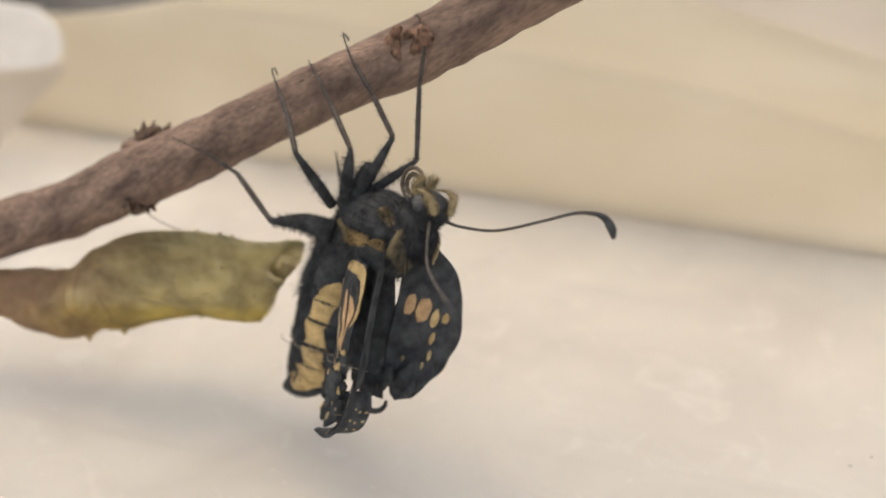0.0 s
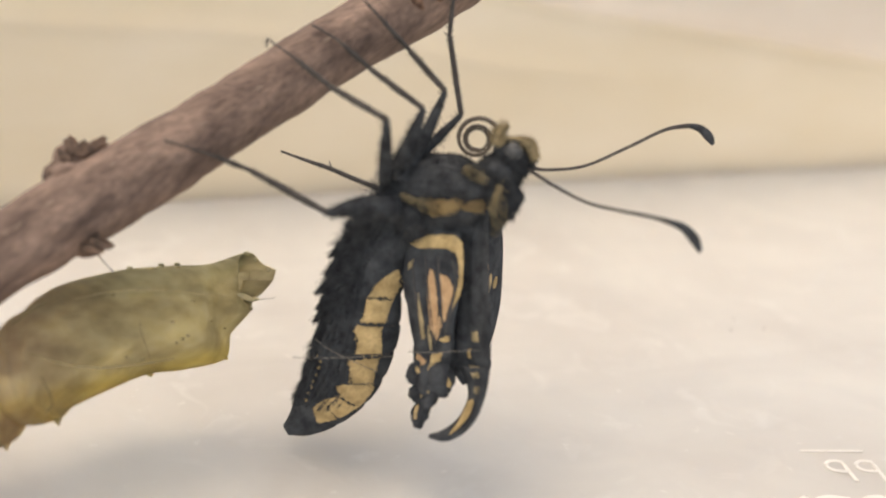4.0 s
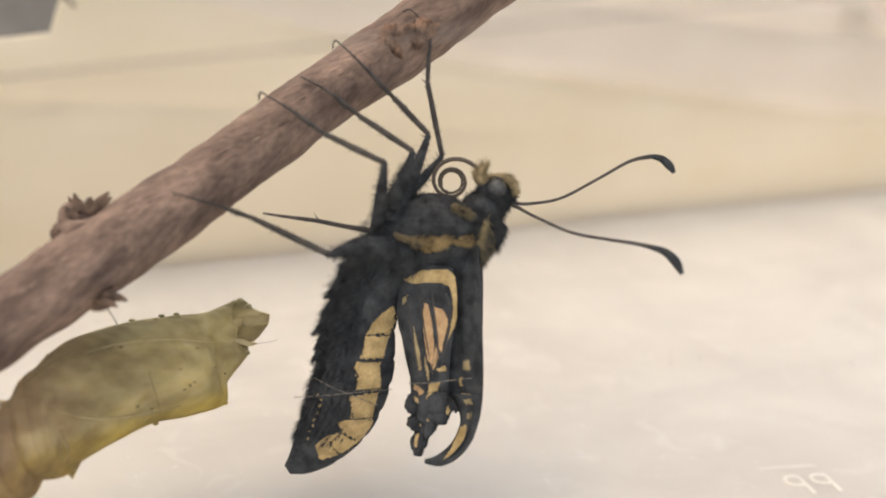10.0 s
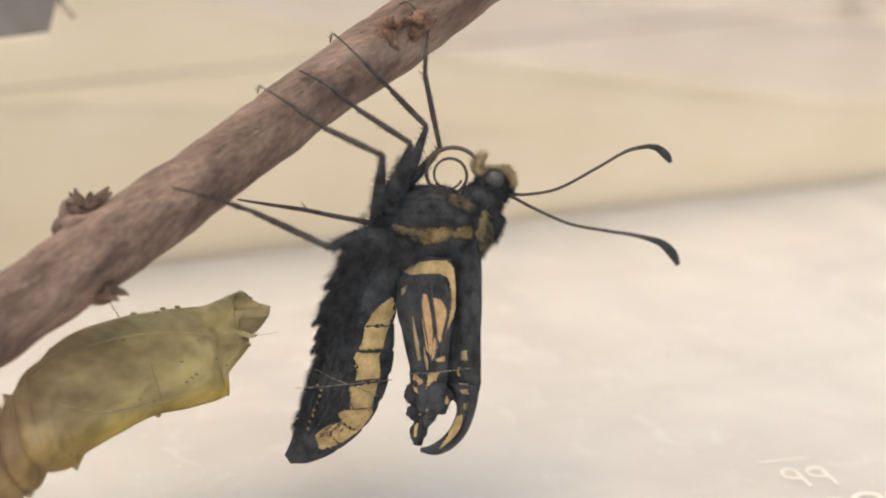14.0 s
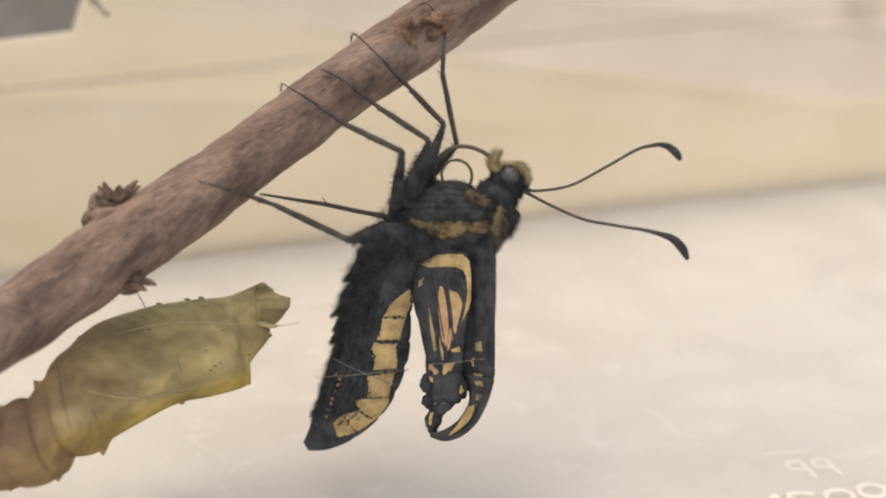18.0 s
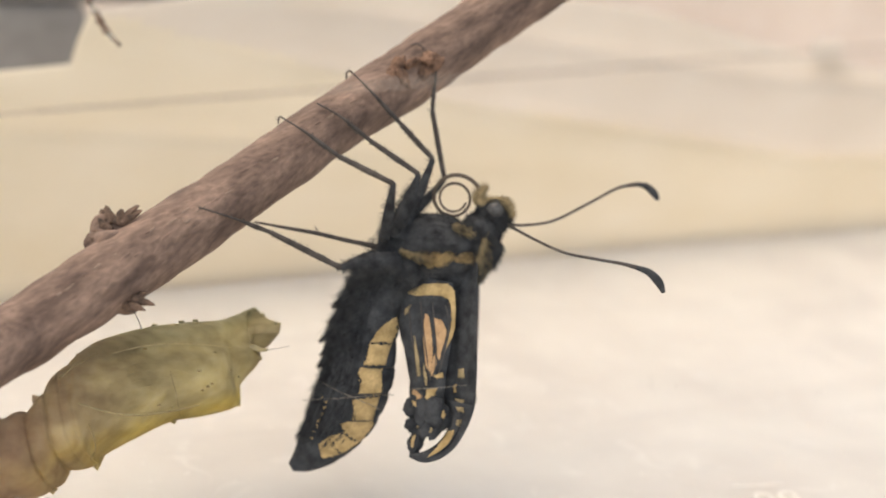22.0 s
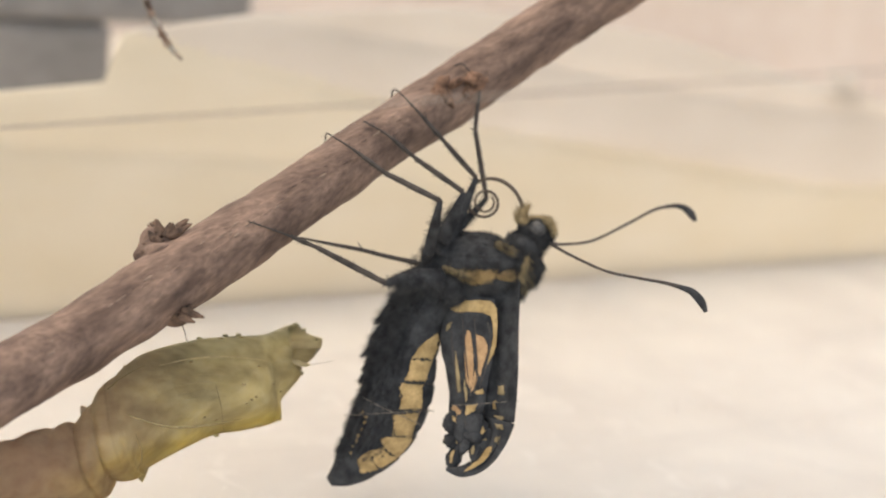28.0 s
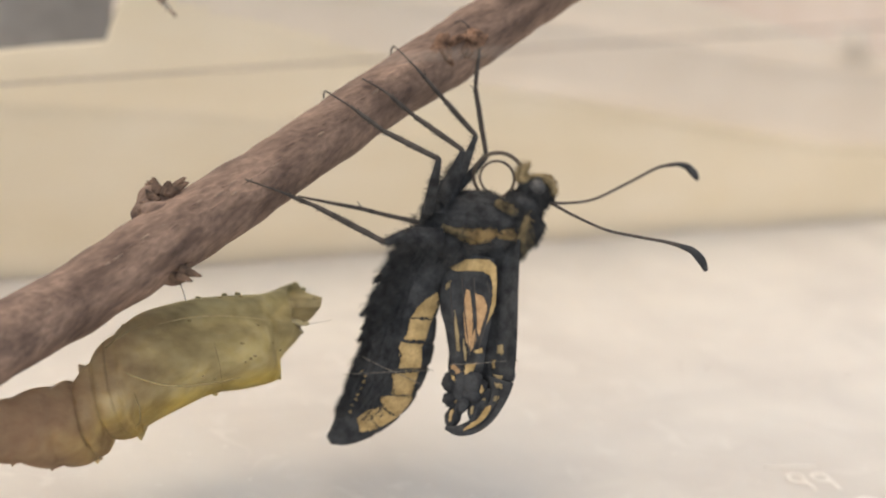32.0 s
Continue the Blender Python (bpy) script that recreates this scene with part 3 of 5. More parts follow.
# ---- the branch ----
def build_branch():
    ob = thing("branch", "brown woody twig with peeling reddish bark and leaf scars", "twig")
    axis = [(-58.63, -34.00, -25.80), (-46.27, -22.00, -16.72), (-37.11, -14.00, -9.40), (-32.10, -10.00, -5.77), (-26.17, -7.60, -1.30), (-20.77, -5.20, 2.75), (-16.79, -3.20, 6.04), (-12.70, -0.80, 9.52), (-8.42, 1.80, 13.19), (-3.94, 4.40, 16.63), (0.76, 6.00, 20.38), (5.58, 7.40, 24.09), (18.13, 11.00, 33.25), (60.32, 22.00, 63.03)]
    rad = [2.8, 2.8, 2.8, 2.78, 2.88, 2.8, 2.62, 2.58, 2.6, 2.75, 2.7, 2.65, 2.6, 2.3]
    bm = tube(axis, rad, 900, 72, rough=0.06, freq=0.5, bark=0.05)
    stem = part("stem", bm, BARK, ob)
    # torn leaf scars: ragged swollen stubs above and below
    for name, pts, rr, seed in (
        ("leaf_scar", [(-25.76, -6.70, 0.04), (-26.34, -6.10, 1.23), (-26.50, -5.60, 2.20), (-26.35, -5.20, 3.05)], [2.4, 2.1, 1.7, 1.35], 2),
        ("leaf_scar", [(-26.01, -7.40, -2.27), (-24.96, -7.40, -3.11), (-24.41, -7.40, -3.40), (-23.78, -7.40, -3.15)], [2.2, 1.35, 0.95, 0.45], 7),
        ("bud_knot", [(-3.23, 4.40, 17.15), (-3.35, 3.60, 17.63), (-3.51, 2.90, 17.71), (-3.59, 2.40, 17.72)], [2.1, 1.6, 1.2, 0.7], 4),
        ("bud_knot", [(-1.51, 5.00, 18.41), (-1.26, 4.10, 18.50), (-1.11, 3.40, 18.53), (-1.02, 2.90, 18.54)], [1.8, 1.3, 1.05, 0.7], 9)):
        part(name, tube(pts, rr, 22, 22, 1.15 if seed in (2, 7) else 1.0, rough=0.34, freq=1.1, seed=seed), BARK if seed == 2 else HUSK if name == "bud_knot" else SCAR, ob, "dark ragged leaf scar")
    # ragged bracts on the upper scar and the tip of the lower one
    for tip, base, w in (((-27.55, -5.20, 3.91), (-27.10, -5.60, 2.39), 0.42), ((-25.11, -5.00, 4.04), (-26.21, -5.40, 2.70), 0.36), ((-26.15, -6.00, 3.62), (-26.41, -5.80, 2.39), 0.5),
                         ((-27.28, -4.60, 3.50), (-26.78, -5.20, 2.19), 0.4), ((-25.43, -5.80, 3.63), (-26.15, -6.00, 2.38), 0.36), ((-28.13, -5.60, 2.95), (-27.05, -5.80, 1.75), 0.45),
                         ((-22.69, -7.60, -3.31), (-24.33, -7.40, -2.98), 0.42), ((-23.37, -7.00, -2.36), (-24.42, -7.00, -2.99), 0.36), ((-28.50, -5.80, 1.92), (-26.95, -6.20, 1.11), 0.5),
                         ((-25.56, -4.40, 3.16), (-26.62, -5.00, 1.98), 0.4), ((-23.35, -7.80, -3.72), (-24.49, -7.60, -3.52), 0.36), ((-28.04, -4.80, 3.66), (-27.29, -5.20, 2.40), 0.3),
                         ((-26.30, -4.00, 3.43), (-26.93, -4.60, 2.29), 0.4), ((-24.71, -5.80, 3.63), (-25.89, -6.00, 2.60), 0.3), ((-28.56, -6.20, 1.32), (-27.37, -6.20, 0.68), 0.5)):
        rise = Vector((0.45, 0, 0.5)) if base[2] > 0 else Vector()
        for dx, dy in ((0, -0.5), (0.3, -1.6), (-0.4, 1.2)):
            p, q = Vector(base) + rise + Vector((dx, dy, 0)), rise + Vector(base).lerp(Vector(tip), 1.05) + Vector((dx * 1.4, dy * 1.2, -0.1 * abs(dy)))
            part("bract", tube([p, p.lerp(q, 0.33), p.lerp(q, 0.67), q], [w * 1.0, w * 0.95, w * 0.65, 0.06], 10, 7, 0.6, rough=0.4, freq=2.0), SCAR if dy < 0 else HUSK, ob)
    # curled brown husks on the knot
    for c, s, turn in (((-4.00, 1.80, 17.60), (0.6, 0.5, 1.0), (10, 30, 0)), ((-3.55, 1.70, 16.75), (0.55, 0.45, 1.1), (0, -25, 20)), ((-1.04, 2.10, 18.25), (0.85, 0.6, 0.75), (20, 10, 0)),
                       ((-0.55, 2.30, 18.00), (0.55, 0.5, 0.8), (0, 40, 0)), ((-2.70, 1.90, 17.95), (0.9, 0.4, 0.35), (0, -25, 0)), ((-1.55, 2.20, 17.30), (0.5, 0.4, 0.8), (0, 15, 0)), ((-4.60, 1.60, 16.60), (0.5, 0.35, 0.8), (0, 20, 0))):
        part("husk", blob(c, s, turn, 0.45, seed=c[0], segs=20), HUSK, ob, "curled brown bud husk")
    tree = BVHTree.FromPolygons([v.co for v in stem.data.vertices], [p.vertices for p in stem.data.polygons])
    rnd = random.Random(5)
    # pale lenticels and flakes of peeling bark
    for k in range(70):
        u = rnd.uniform(-0.15, 1.35)
        a, b = Vector((-32.10, -10.00, -5.69)), Vector((-3.94, 4.40, 16.63))
        c = a.lerp(b, u) + Vector((0.56, 0, 0.82)) * rnd.uniform(-2.2, 2.2)
        hit, nor = tree.ray_cast(Vector((c.x, -60, c.z)) * MM, Vector((0, 1, 0)))[:2]
        if hit is None:
            continue
        h = hit / MM
        ln, w = rnd.uniform(0.15, 0.6), rnd.uniform(0.05, 0.13)
        along = (b - a).normalized()
        along = (along - nor * along.dot(nor)).normalized()
        m = Matrix((along, nor.cross(along), nor)).transposed().to_4x4()
        bm = bmesh.new()
        bmesh.ops.create_uvsphere(bm, u_segments=10, v_segments=6, radius=1.0)
        for v in bm.verts:
            q = Vector((v.co.x * ln, v.co.y * w * (1 + 0.4 * noise.noise(v.co * 3 + Vector((k, 0, 0)))), v.co.z * 0.07))
            v.co = (m @ q + h) * MM
        part("lenticel" if k % 3 == 0 else "bark_flake", bm, PALE if k % 3 == 0 else BARK, ob)
    return ob, stem


branch, stem = build_branch()


# ---- the empty chrysalis ----
def build_chrysalis():
    ob = thing("chrysalis", "empty yellow-green chrysalis shell hanging under the twig, split open", "chrysalis")
    top = [(-40.90, -17.00, -15.58), (-38.09, -14.50, -14.04), (-35.48, -12.00, -12.96), (-33.05, -9.60, -12.21), (-31.85, -8.20, -11.80), (-30.68, -6.80, -9.59), (-28.98, -5.00, -7.57), (-27.62, -3.60, -6.49), (-24.64, -1.40, -5.51), (-21.88, 0.40, -5.06), (-19.02, 2.20, -4.82), (-18.00, 4.20, -4.45), (-16.90, 5.50, -3.90), (-16.10, 6.00, -3.83), (-15.20, 5.60, -4.55), (-13.72, 4.40, -4.95)]
    low = [(-40.90, -17.00, -16.91), (-38.09, -14.50, -17.64), (-34.87, -12.00, -18.34), (-32.23, -9.60, -18.79), (-29.82, -8.00, -18.17), (-28.91, -6.80, -16.95), (-27.26, -5.00, -16.55), (-26.97, -3.60, -15.90), (-24.41, -1.40, -14.41), (-22.33, 0.40, -13.43), (-19.90, 2.00, -13.07), (-17.18, 3.40, -12.21), (-17.12, 3.60, -10.56), (-15.38, 3.80, -8.16), (-16.15, 4.00, -7.47), (-14.84, 4.00, -7.05), (-13.77, 4.00, -5.74)]
    n, m = 190, 60
    a, b = curve(top, n), curve(low, n)

    def ring(i, k, lift=0.0):
        c, h = (a[i] + b[i]) / 2, (a[i] - b[i]) / 2
        ang = 2 * math.pi * k / m
        half = np.linalg.norm(h)
        u = i / n
        wide = half * (0.95 if u > 0.25 else 0.9) * (1 - 0.88 * max(0, (u - 0.64) / 0.36) ** 1.1)
        if math.sin(ang) < 0:  # flatter on the side towards the twig
            wide *= 1 - 0.65 * min(1, max(0, (u - 0.45) / 0.35))
        keel = 1 + 0.10 * math.cos(3 * ang) * min(1, u * 3)
        seg = 1 + 0.2 * (abs(math.sin(math.pi * u / 0.062)) ** 0.55 - 0.75) * min(1, max(0, (0.42 - u) / 0.1))
        rough = 1 + 0.10 * noise.noise(Vector((c[0] * 0.35, ang * 1.5, 0.4))) + 0.035 * noise.noise(Vector((c[0] * 0.8, ang * 4, 2))) + 0.025 * noise.noise(Vector((c[0] * 2.6, ang * 8, 7)))
        case = math.exp(-(((u - 0.63 - 0.10 * (ang - 1.75)) / 0.17) ** 8)) * math.exp(-(((ang - 1.72) / 0.60) ** 8))
        rough += 0.15 * case - 0.11 * math.exp(-(((ang - 0.95 - 0.25 * u) / 0.09) ** 2)) * min(1, max(0, u - 0.4) * 6)
        p = c + h * math.cos(ang) * (0.4 + 0.6 * seg) * (1 + lift / max(half, 0.3))
        p = p + np.array([0, -1, 0]) * (wide * keel * seg * rough * math.sin(ang) + (lift if math.sin(ang) > 0 else -lift))
        slant = max(0, math.sin(ang)) * max(0, (u - 0.77) / 0.23) ** 1.4  # the torn mouth slants back on this side
        return p - np.array([4.4, 0, 0.5]) * slant

    def loft(i0, i1):
        bm = bmesh.new()
        rows = [[bm.verts.new(Vector(ring(i, k)) * MM) for k in range(m)] for i in range(i0, i1)]
        for r, s in zip(rows, rows[1:]):
            for k in range(m):
                if i1 == n and r in rows[-9:] and k in range(22, 24):
                    continue  # the torn front
                bm.faces.new((r[k], s[k], s[(k + 1) % m], r[(k + 1) % m]))
        if i0 == 0:
            bm.faces.new(rows[0])
        bmesh.ops.solidify(bm, geom=bm.faces[:], thickness=0.07 * MM)
        return bm

    cut = int(n * 0.36)
    shell = part("shell", loft(cut - 1, n), SHELL, ob, "translucent yellow-green shell")
    tail = part("tail", loft(0, cut), SHELL, ob, "brownish ringed tail of the shell")
    tree = BVHTree.FromPolygons([v.co for v in shell.data.vertices], [p.vertices for p in shell.data.polygons])

    def seam(points, r, name="seam", mat=SHELL_LINE):
        line = []
        for q in curve(points, 30):
            hit = tree.ray_cast(Vector((q[0], -60, q[2])) * MM, Vector((0, 1, 0)))[0]
            line.append(hit / MM if hit else Vector(q))
        part(name, tube(line, [r * 0.4, r, r, r * 0.4], 40, 6, rough=0.3, freq=3), mat, ob)

    # outline of the wing case, girdle line, and ridge
    seam([(-28.08, -9.00, -11.33), (-25.05, -7.00, -12.40), (-22.10, -5.00, -12.34), (-19.89, -3.00, -11.87)], 0.09)
    seam([(-26.25, -3.00, -7.49), (-23.62, -2.00, -6.85), (-20.26, -1.00, -6.74), (-16.17, 0.00, -7.30)], 0.06, "ridge", RIDGE)
    seam([(-21.86, -3.00, -8.94), (-21.38, -3.00, -10.91), (-21.49, -2.00, -13.00)], 0.03)
    seam([(-27.34, -3.00, -12.88), (-27.08, -3.00, -14.42), (-27.38, -2.00, -15.88)], 0.06)
    seam([(-31.07, -3.00, -10.91), (-29.09, -3.00, -8.72), (-27.34, -3.00, -7.49)], 0.05)
    for k, (x, z) in enumerate(((-17.07, -9.64), (-19.10, -10.23), (-18.78, -10.00), (-19.46, -10.54), (-18.73, -7.45), (-24.05, -7.16), (-21.89, -11.94), (-20.41, -5.09), (-22.00, -5.23), (-17.52, -8.96), (-22.70, -11.67), (-19.77, -8.96))):
        hit = tree.ray_cast(Vector((x, -60, z)) * MM, Vector((0, 1, 0)))[0]
        if hit:
            part("dark_speck", blob(hit / MM, (0.14 + 0.05 * (k % 3), 0.06, 0.1), rough=0.4, seed=k, segs=8), SHELL_LINE, ob)
    # faint vein lines of the wing case, and rings of the tail
    for dz in (0.0, 0.75, 1.5, 2.2):
        seam([(-26.6 + dz * 0.5, -3.0, -9.2 - dz), (-24.2, -3.0, -8.3 - dz * 0.9), (-21.6, -3.0, -8.2 - dz * 0.8), (-19.4 - dz * 0.2, -3.0, -8.7 - dz * 0.6)], 0.03, "vein", SHELL)
    for c, d in (((-36.35, -9.0, -18.35), (-0.3, 0, -1)), ((-33.63, -8.0, -18.75), (0, 0, -1)), ((-30.54, -6.5, -18.25), (0.25, 0, -1)), ((-27.50, -4.6, -16.5), (0.2, 0, -1)), ((-28.9, -5.6, -8.0), (-0.4, 0, 0.8)), ((-31.6, -7.8, -11.2), (-0.6, 0, 0.7))):
        c, d = Vector(c), Vector(d)
        part("spike", tube([c - d * 0.7, c, c + d * 0.55], [0.6, 0.42, 0.05], 10, 10, rough=0.2), SHELL, ob, "blunt spike on the shell")
    # small warts along the back and belly ridges
    for c in ((-21.79, 0.40, -4.97), (-20.75, 1.10, -4.87), (-23.83, -1.00, -5.27), (-16.09, 4.20, -3.79), (-15.40, 4.30, -4.26), (-27.26, -5.00, -16.38), (-29.91, -8.00, -18.17), (-17.21, 3.60, -12.14), (-22.24, 0.40, -13.47), (-15.44, 3.60, -8.05), (-14.28, 4.00, -5.00)):
        part("wart", blob(c, (0.24, 0.2, 0.15), rough=0.6, seed=c[0], segs=10), SHELL, ob)
    # frayed skin at the opening
    part("frayed_skin", tube([(-16.88, 2.60, -7.25), (-16.06, 2.60, -7.05), (-15.28, 2.80, -7.28), (-14.60, 3.20, -7.25)], [0.1, 0.2, 0.2, 0.05], 14, 8, 0.5, rough=0.6, freq=2), RIDGE, ob, "torn whitish lining at the opening")
    return ob


chrysalis = build_chrysalis()


THREADS = []


def strand(points, r, label):
    ob = thing("silk_thread", label, "thread", "silk threads")
    part("strand", tube(points, [r] * len(points), 24, 6, rough=0.2), SILK, ob)
    THREADS.append(ob)


strand([(-24.51, -7.00, -3.42), (-24.45, -5.60, -4.36), (-24.48, -4.00, -4.99), (-24.70, -1.90, -5.62)], 0.06, "fine silk girdle thread holding the chrysalis to the twig")
strand([(-11.44, 2.20, -11.53), (-9.49, 0.90, -11.31), (-6.53, 0.70, -11.02), (-3.65, 2.80, -10.95)], 0.034, "pale silk thread lying across the abdomen")
strand([(-9.81, 2.00, -9.95), (-8.35, 0.80, -10.57), (-6.53, 0.80, -11.30), (-4.76, 1.80, -12.13)], 0.034, "pale silk thread lying across the abdomen")
strand([(-2.22, 0.40, -10.26), (-0.18, -1.00, -10.04), (1.84, -0.30, -9.84), (3.52, 0.30, -9.71)], 0.034, "pale silk thread lying across the folded wings")
strand([(-14.85, 2.60, -7.33), (-13.82, 1.00, -7.09), (-13.02, 0.00, -6.94), (-12.51, -0.50, -6.77)], 0.02, "loose end of silk at the open shell")


long_hair = thing("stray_hair", "fine stray silvery hair stretched across before the twig", "hair")
part("strand", tube([(-90, -11.0, 5.4), (-30, -30.5, 8.4), (0, -40.3, 9.9), (34, -51.4, 11.6)], [0.08, 0.085, 0.08, 0.03], 60, 6), HAIR, long_hair)


def build_sprig():
    ob = thing("dried_sprig", "thin mottled grey and white dried sprig hanging at the tray's end", "sprig")
    line = curve([(-34, -20, 60), (-33, -22, 40), *[(-26.26, -22.00, 21.12), (-25.26, -22.00, 18.42), (-24.47, -22.00, 16.83), (-23.62, -22.00, 15.50), (-22.70, -22.00, 14.57)]], 25)
    for k in range(24):
        a, b = line[k], line[k + 1]
        r = 0.26 if k < 20 else 0.26 - 0.04 * (k - 19)
        part("joint", tube([a, (a + b) / 2, b], [r * 0.8, r * (1.25 if k % 2 else 0.9), r * 0.8], 7, 8, rough=0.3, freq=3, seed=k), (SCAR, PALE, SILK, PALE)[(k * 7 + k // 3) % 4], ob)
    return ob


build_sprig()


# ---- the butterfly ----
butterfly = thing("butterfly", "freshly hatched black and yellow butterfly with crumpled wings on the twig", "butterfly")


def build_abdomen():
    pts = [(-2.84, 2.00, 0.73), (-4.87, 2.20, -1.79), (-5.98, 3.00, -5.51), (-6.66, 4.00, -9.29), (-7.86, 4.90, -12.66), (-9.36, 5.40, -15.07), (-11.07, 5.50, -16.84), (-12.41, 5.20, -17.78)]
    rad = [2.0, 2.4, 2.68, 3.1, 3.0, 2.36, 1.45, 0.45]
    bm = tube(pts, rad, 90, 32, 0.92)
    line = curve(pts, 90)
    for v in bm.verts:  # shallow rings between the segments
        d = (v.co / MM - Vector(line[0])).length
        v.co += (Vector(line[min(89, int(d / 0.225))]) * MM - v.co) * 0.06 * max(0, math.cos(d * 2 * math.pi / 2.35)) ** 6
    ab = part("abdomen", bm, BLACK, butterfly, "black furry abdomen with a yellow stripe")
    for k, q in enumerate((
        [(-3.44, -4.10), (-3.34, -5.34), (-3.80, -6.42), (-5.61, -6.38), (-5.10, -5.44), (-4.27, -4.65)],
        [(-3.88, -6.54), (-4.33, -8.40), (-6.11, -8.28), (-5.83, -7.43), (-5.70, -6.52)],
        [(-4.55, -8.66), (-4.62, -10.98), (-6.52, -10.86), (-6.29, -9.97), (-6.57, -9.14), (-6.39, -8.56)],
        [(-4.71, -11.13), (-5.36, -13.44), (-7.11, -13.12), (-6.84, -12.28), (-7.03, -11.38)],
        [(-5.15, -13.50), (-5.35, -13.95), (-6.40, -15.30), (-7.75, -14.30), (-8.05, -13.58), (-7.05, -13.20)],
        [(-6.55, -15.38), (-7.90, -16.30), (-9.02, -14.72), (-7.80, -14.38)],
        [(-9.08, -14.82), (-8.05, -16.35), (-9.60, -16.80), (-9.92, -15.44)])):
        part("yellow_plate", patch(q, ab, 0.09, 0.14, 0.07, 0.09, k), YELLOW, ab)
    for k, (x, z) in enumerate(((-9.54, -12.28), (-9.68, -12.83), (-9.95, -13.42), (-10.15, -13.89), (-10.39, -14.47), (-10.59, -15.00), (-9.38, -11.79), (-9.74, -11.34))):
        part("pale_speck", patch([(x - 0.12, z - 0.1), (x + 0.12, z - 0.05), (x + 0.1, z + 0.14), (x - 0.1, z + 0.1)], ab, 0.04, 0.05, 0.08, 0.05, k), YELLOW, ab)
    tree = BVHTree.FromPolygons([v.co for v in ab.data.vertices], [p.vertices for p in ab.data.polygons])
    for a, b, r in (((-6.49, 0.00, -8.51), (-3.78, 0.00, -8.60), 0.1), ((-5.81, 0.00, -6.40), (-3.69, 0.00, -6.53), 0.06), ((-7.30, 0.00, -10.95), (-3.87, 0.00, -10.77), 0.11), ((-8.29, 0.00, -13.33), (-5.04, 0.00, -13.24), 0.07)):
        line = []
        for q in curve([a, [(u + v) / 2 for u, v in zip(a, b)], b], 16):
            hit = tree.ray_cast(Vector((q[0], -60, q[2])) * MM, Vector((0, 1, 0)))[0]
            line.append(hit / MM - Vector((0, 0.1, 0)) if hit else q)
        part("segment_seam", tube(line, [r * 0.3, r * 0.6, r * 0.3], 24, 7), VEIN, ab)
    # long tufts standing off the back
    rnd = random.Random(8)
    for root, point, w in (((-6.6, 1.8, -2.2), (-9.17, 2.2, -3.55), 0.75), ((-6.2, 1.5, -1.5), (-7.9, 1.5, -1.1), 0.5), ((-7.3, 2.1, -3.6), (-9.3, 2.3, -4.9), 0.65), ((-7.9, 2.3, -5.0), (-10.05, 2.5, -6.45), 0.75), ((-8.2, 2.5, -6.3), (-9.95, 2.6, -7.7), 0.65),
                           ((-8.6, 2.7, -7.4), (-10.25, 2.8, -8.8), 0.65), ((-8.9, 3.0, -8.9), (-10.15, 3.0, -10.4), 0.6), ((-9.3, 3.2, -10.4), (-10.35, 3.2, -12.0), 0.5), ((-7.0, 3.4, -3.0), (-9.0, 3.8, -4.4), 0.7), ((-7.8, 3.6, -5.4), (-9.7, 4.0, -7.0), 0.7)):
        bm = bmesh.new()
        root, point = Vector(root), Vector(point)
        for k in range(150):
            b = root + Vector((rnd.uniform(-w, w), rnd.uniform(-w, w) * 1.6, rnd.uniform(-w, w)))
            e = (point + Vector((rnd.gauss(0, 0.1), rnd.gauss(0, 0.3), rnd.gauss(0, 0.1))) - b) * rnd.uniform(0.55, 1.05)
            tube([b, b + e * 0.55 + Vector((-0.04, 0, 0.1)), b + e], [0.04, 0.03, 0.006], 5, 4, bm=bm)
        part("tuft", bm, FUR, ab, "tuft of long black hairs")["kind"] = "stuff"
    fur("abdomen_fur", ab, FUR, ab, 11000, 0.46, (-0.5, 0, -0.7), lambda c, n: n[0] < -0.08 - 0.012 * c[2] and c[2] > -15.5, 3, width=0.02)
    fur("base_tuft", ab, FUR, ab, 3600, 1.0, (-0.75, 0, -0.55), lambda c, n: c[2] > -6.5 and n[0] < -0.25, 4, width=0.024)
    return ab


abdomen = build_abdomen()


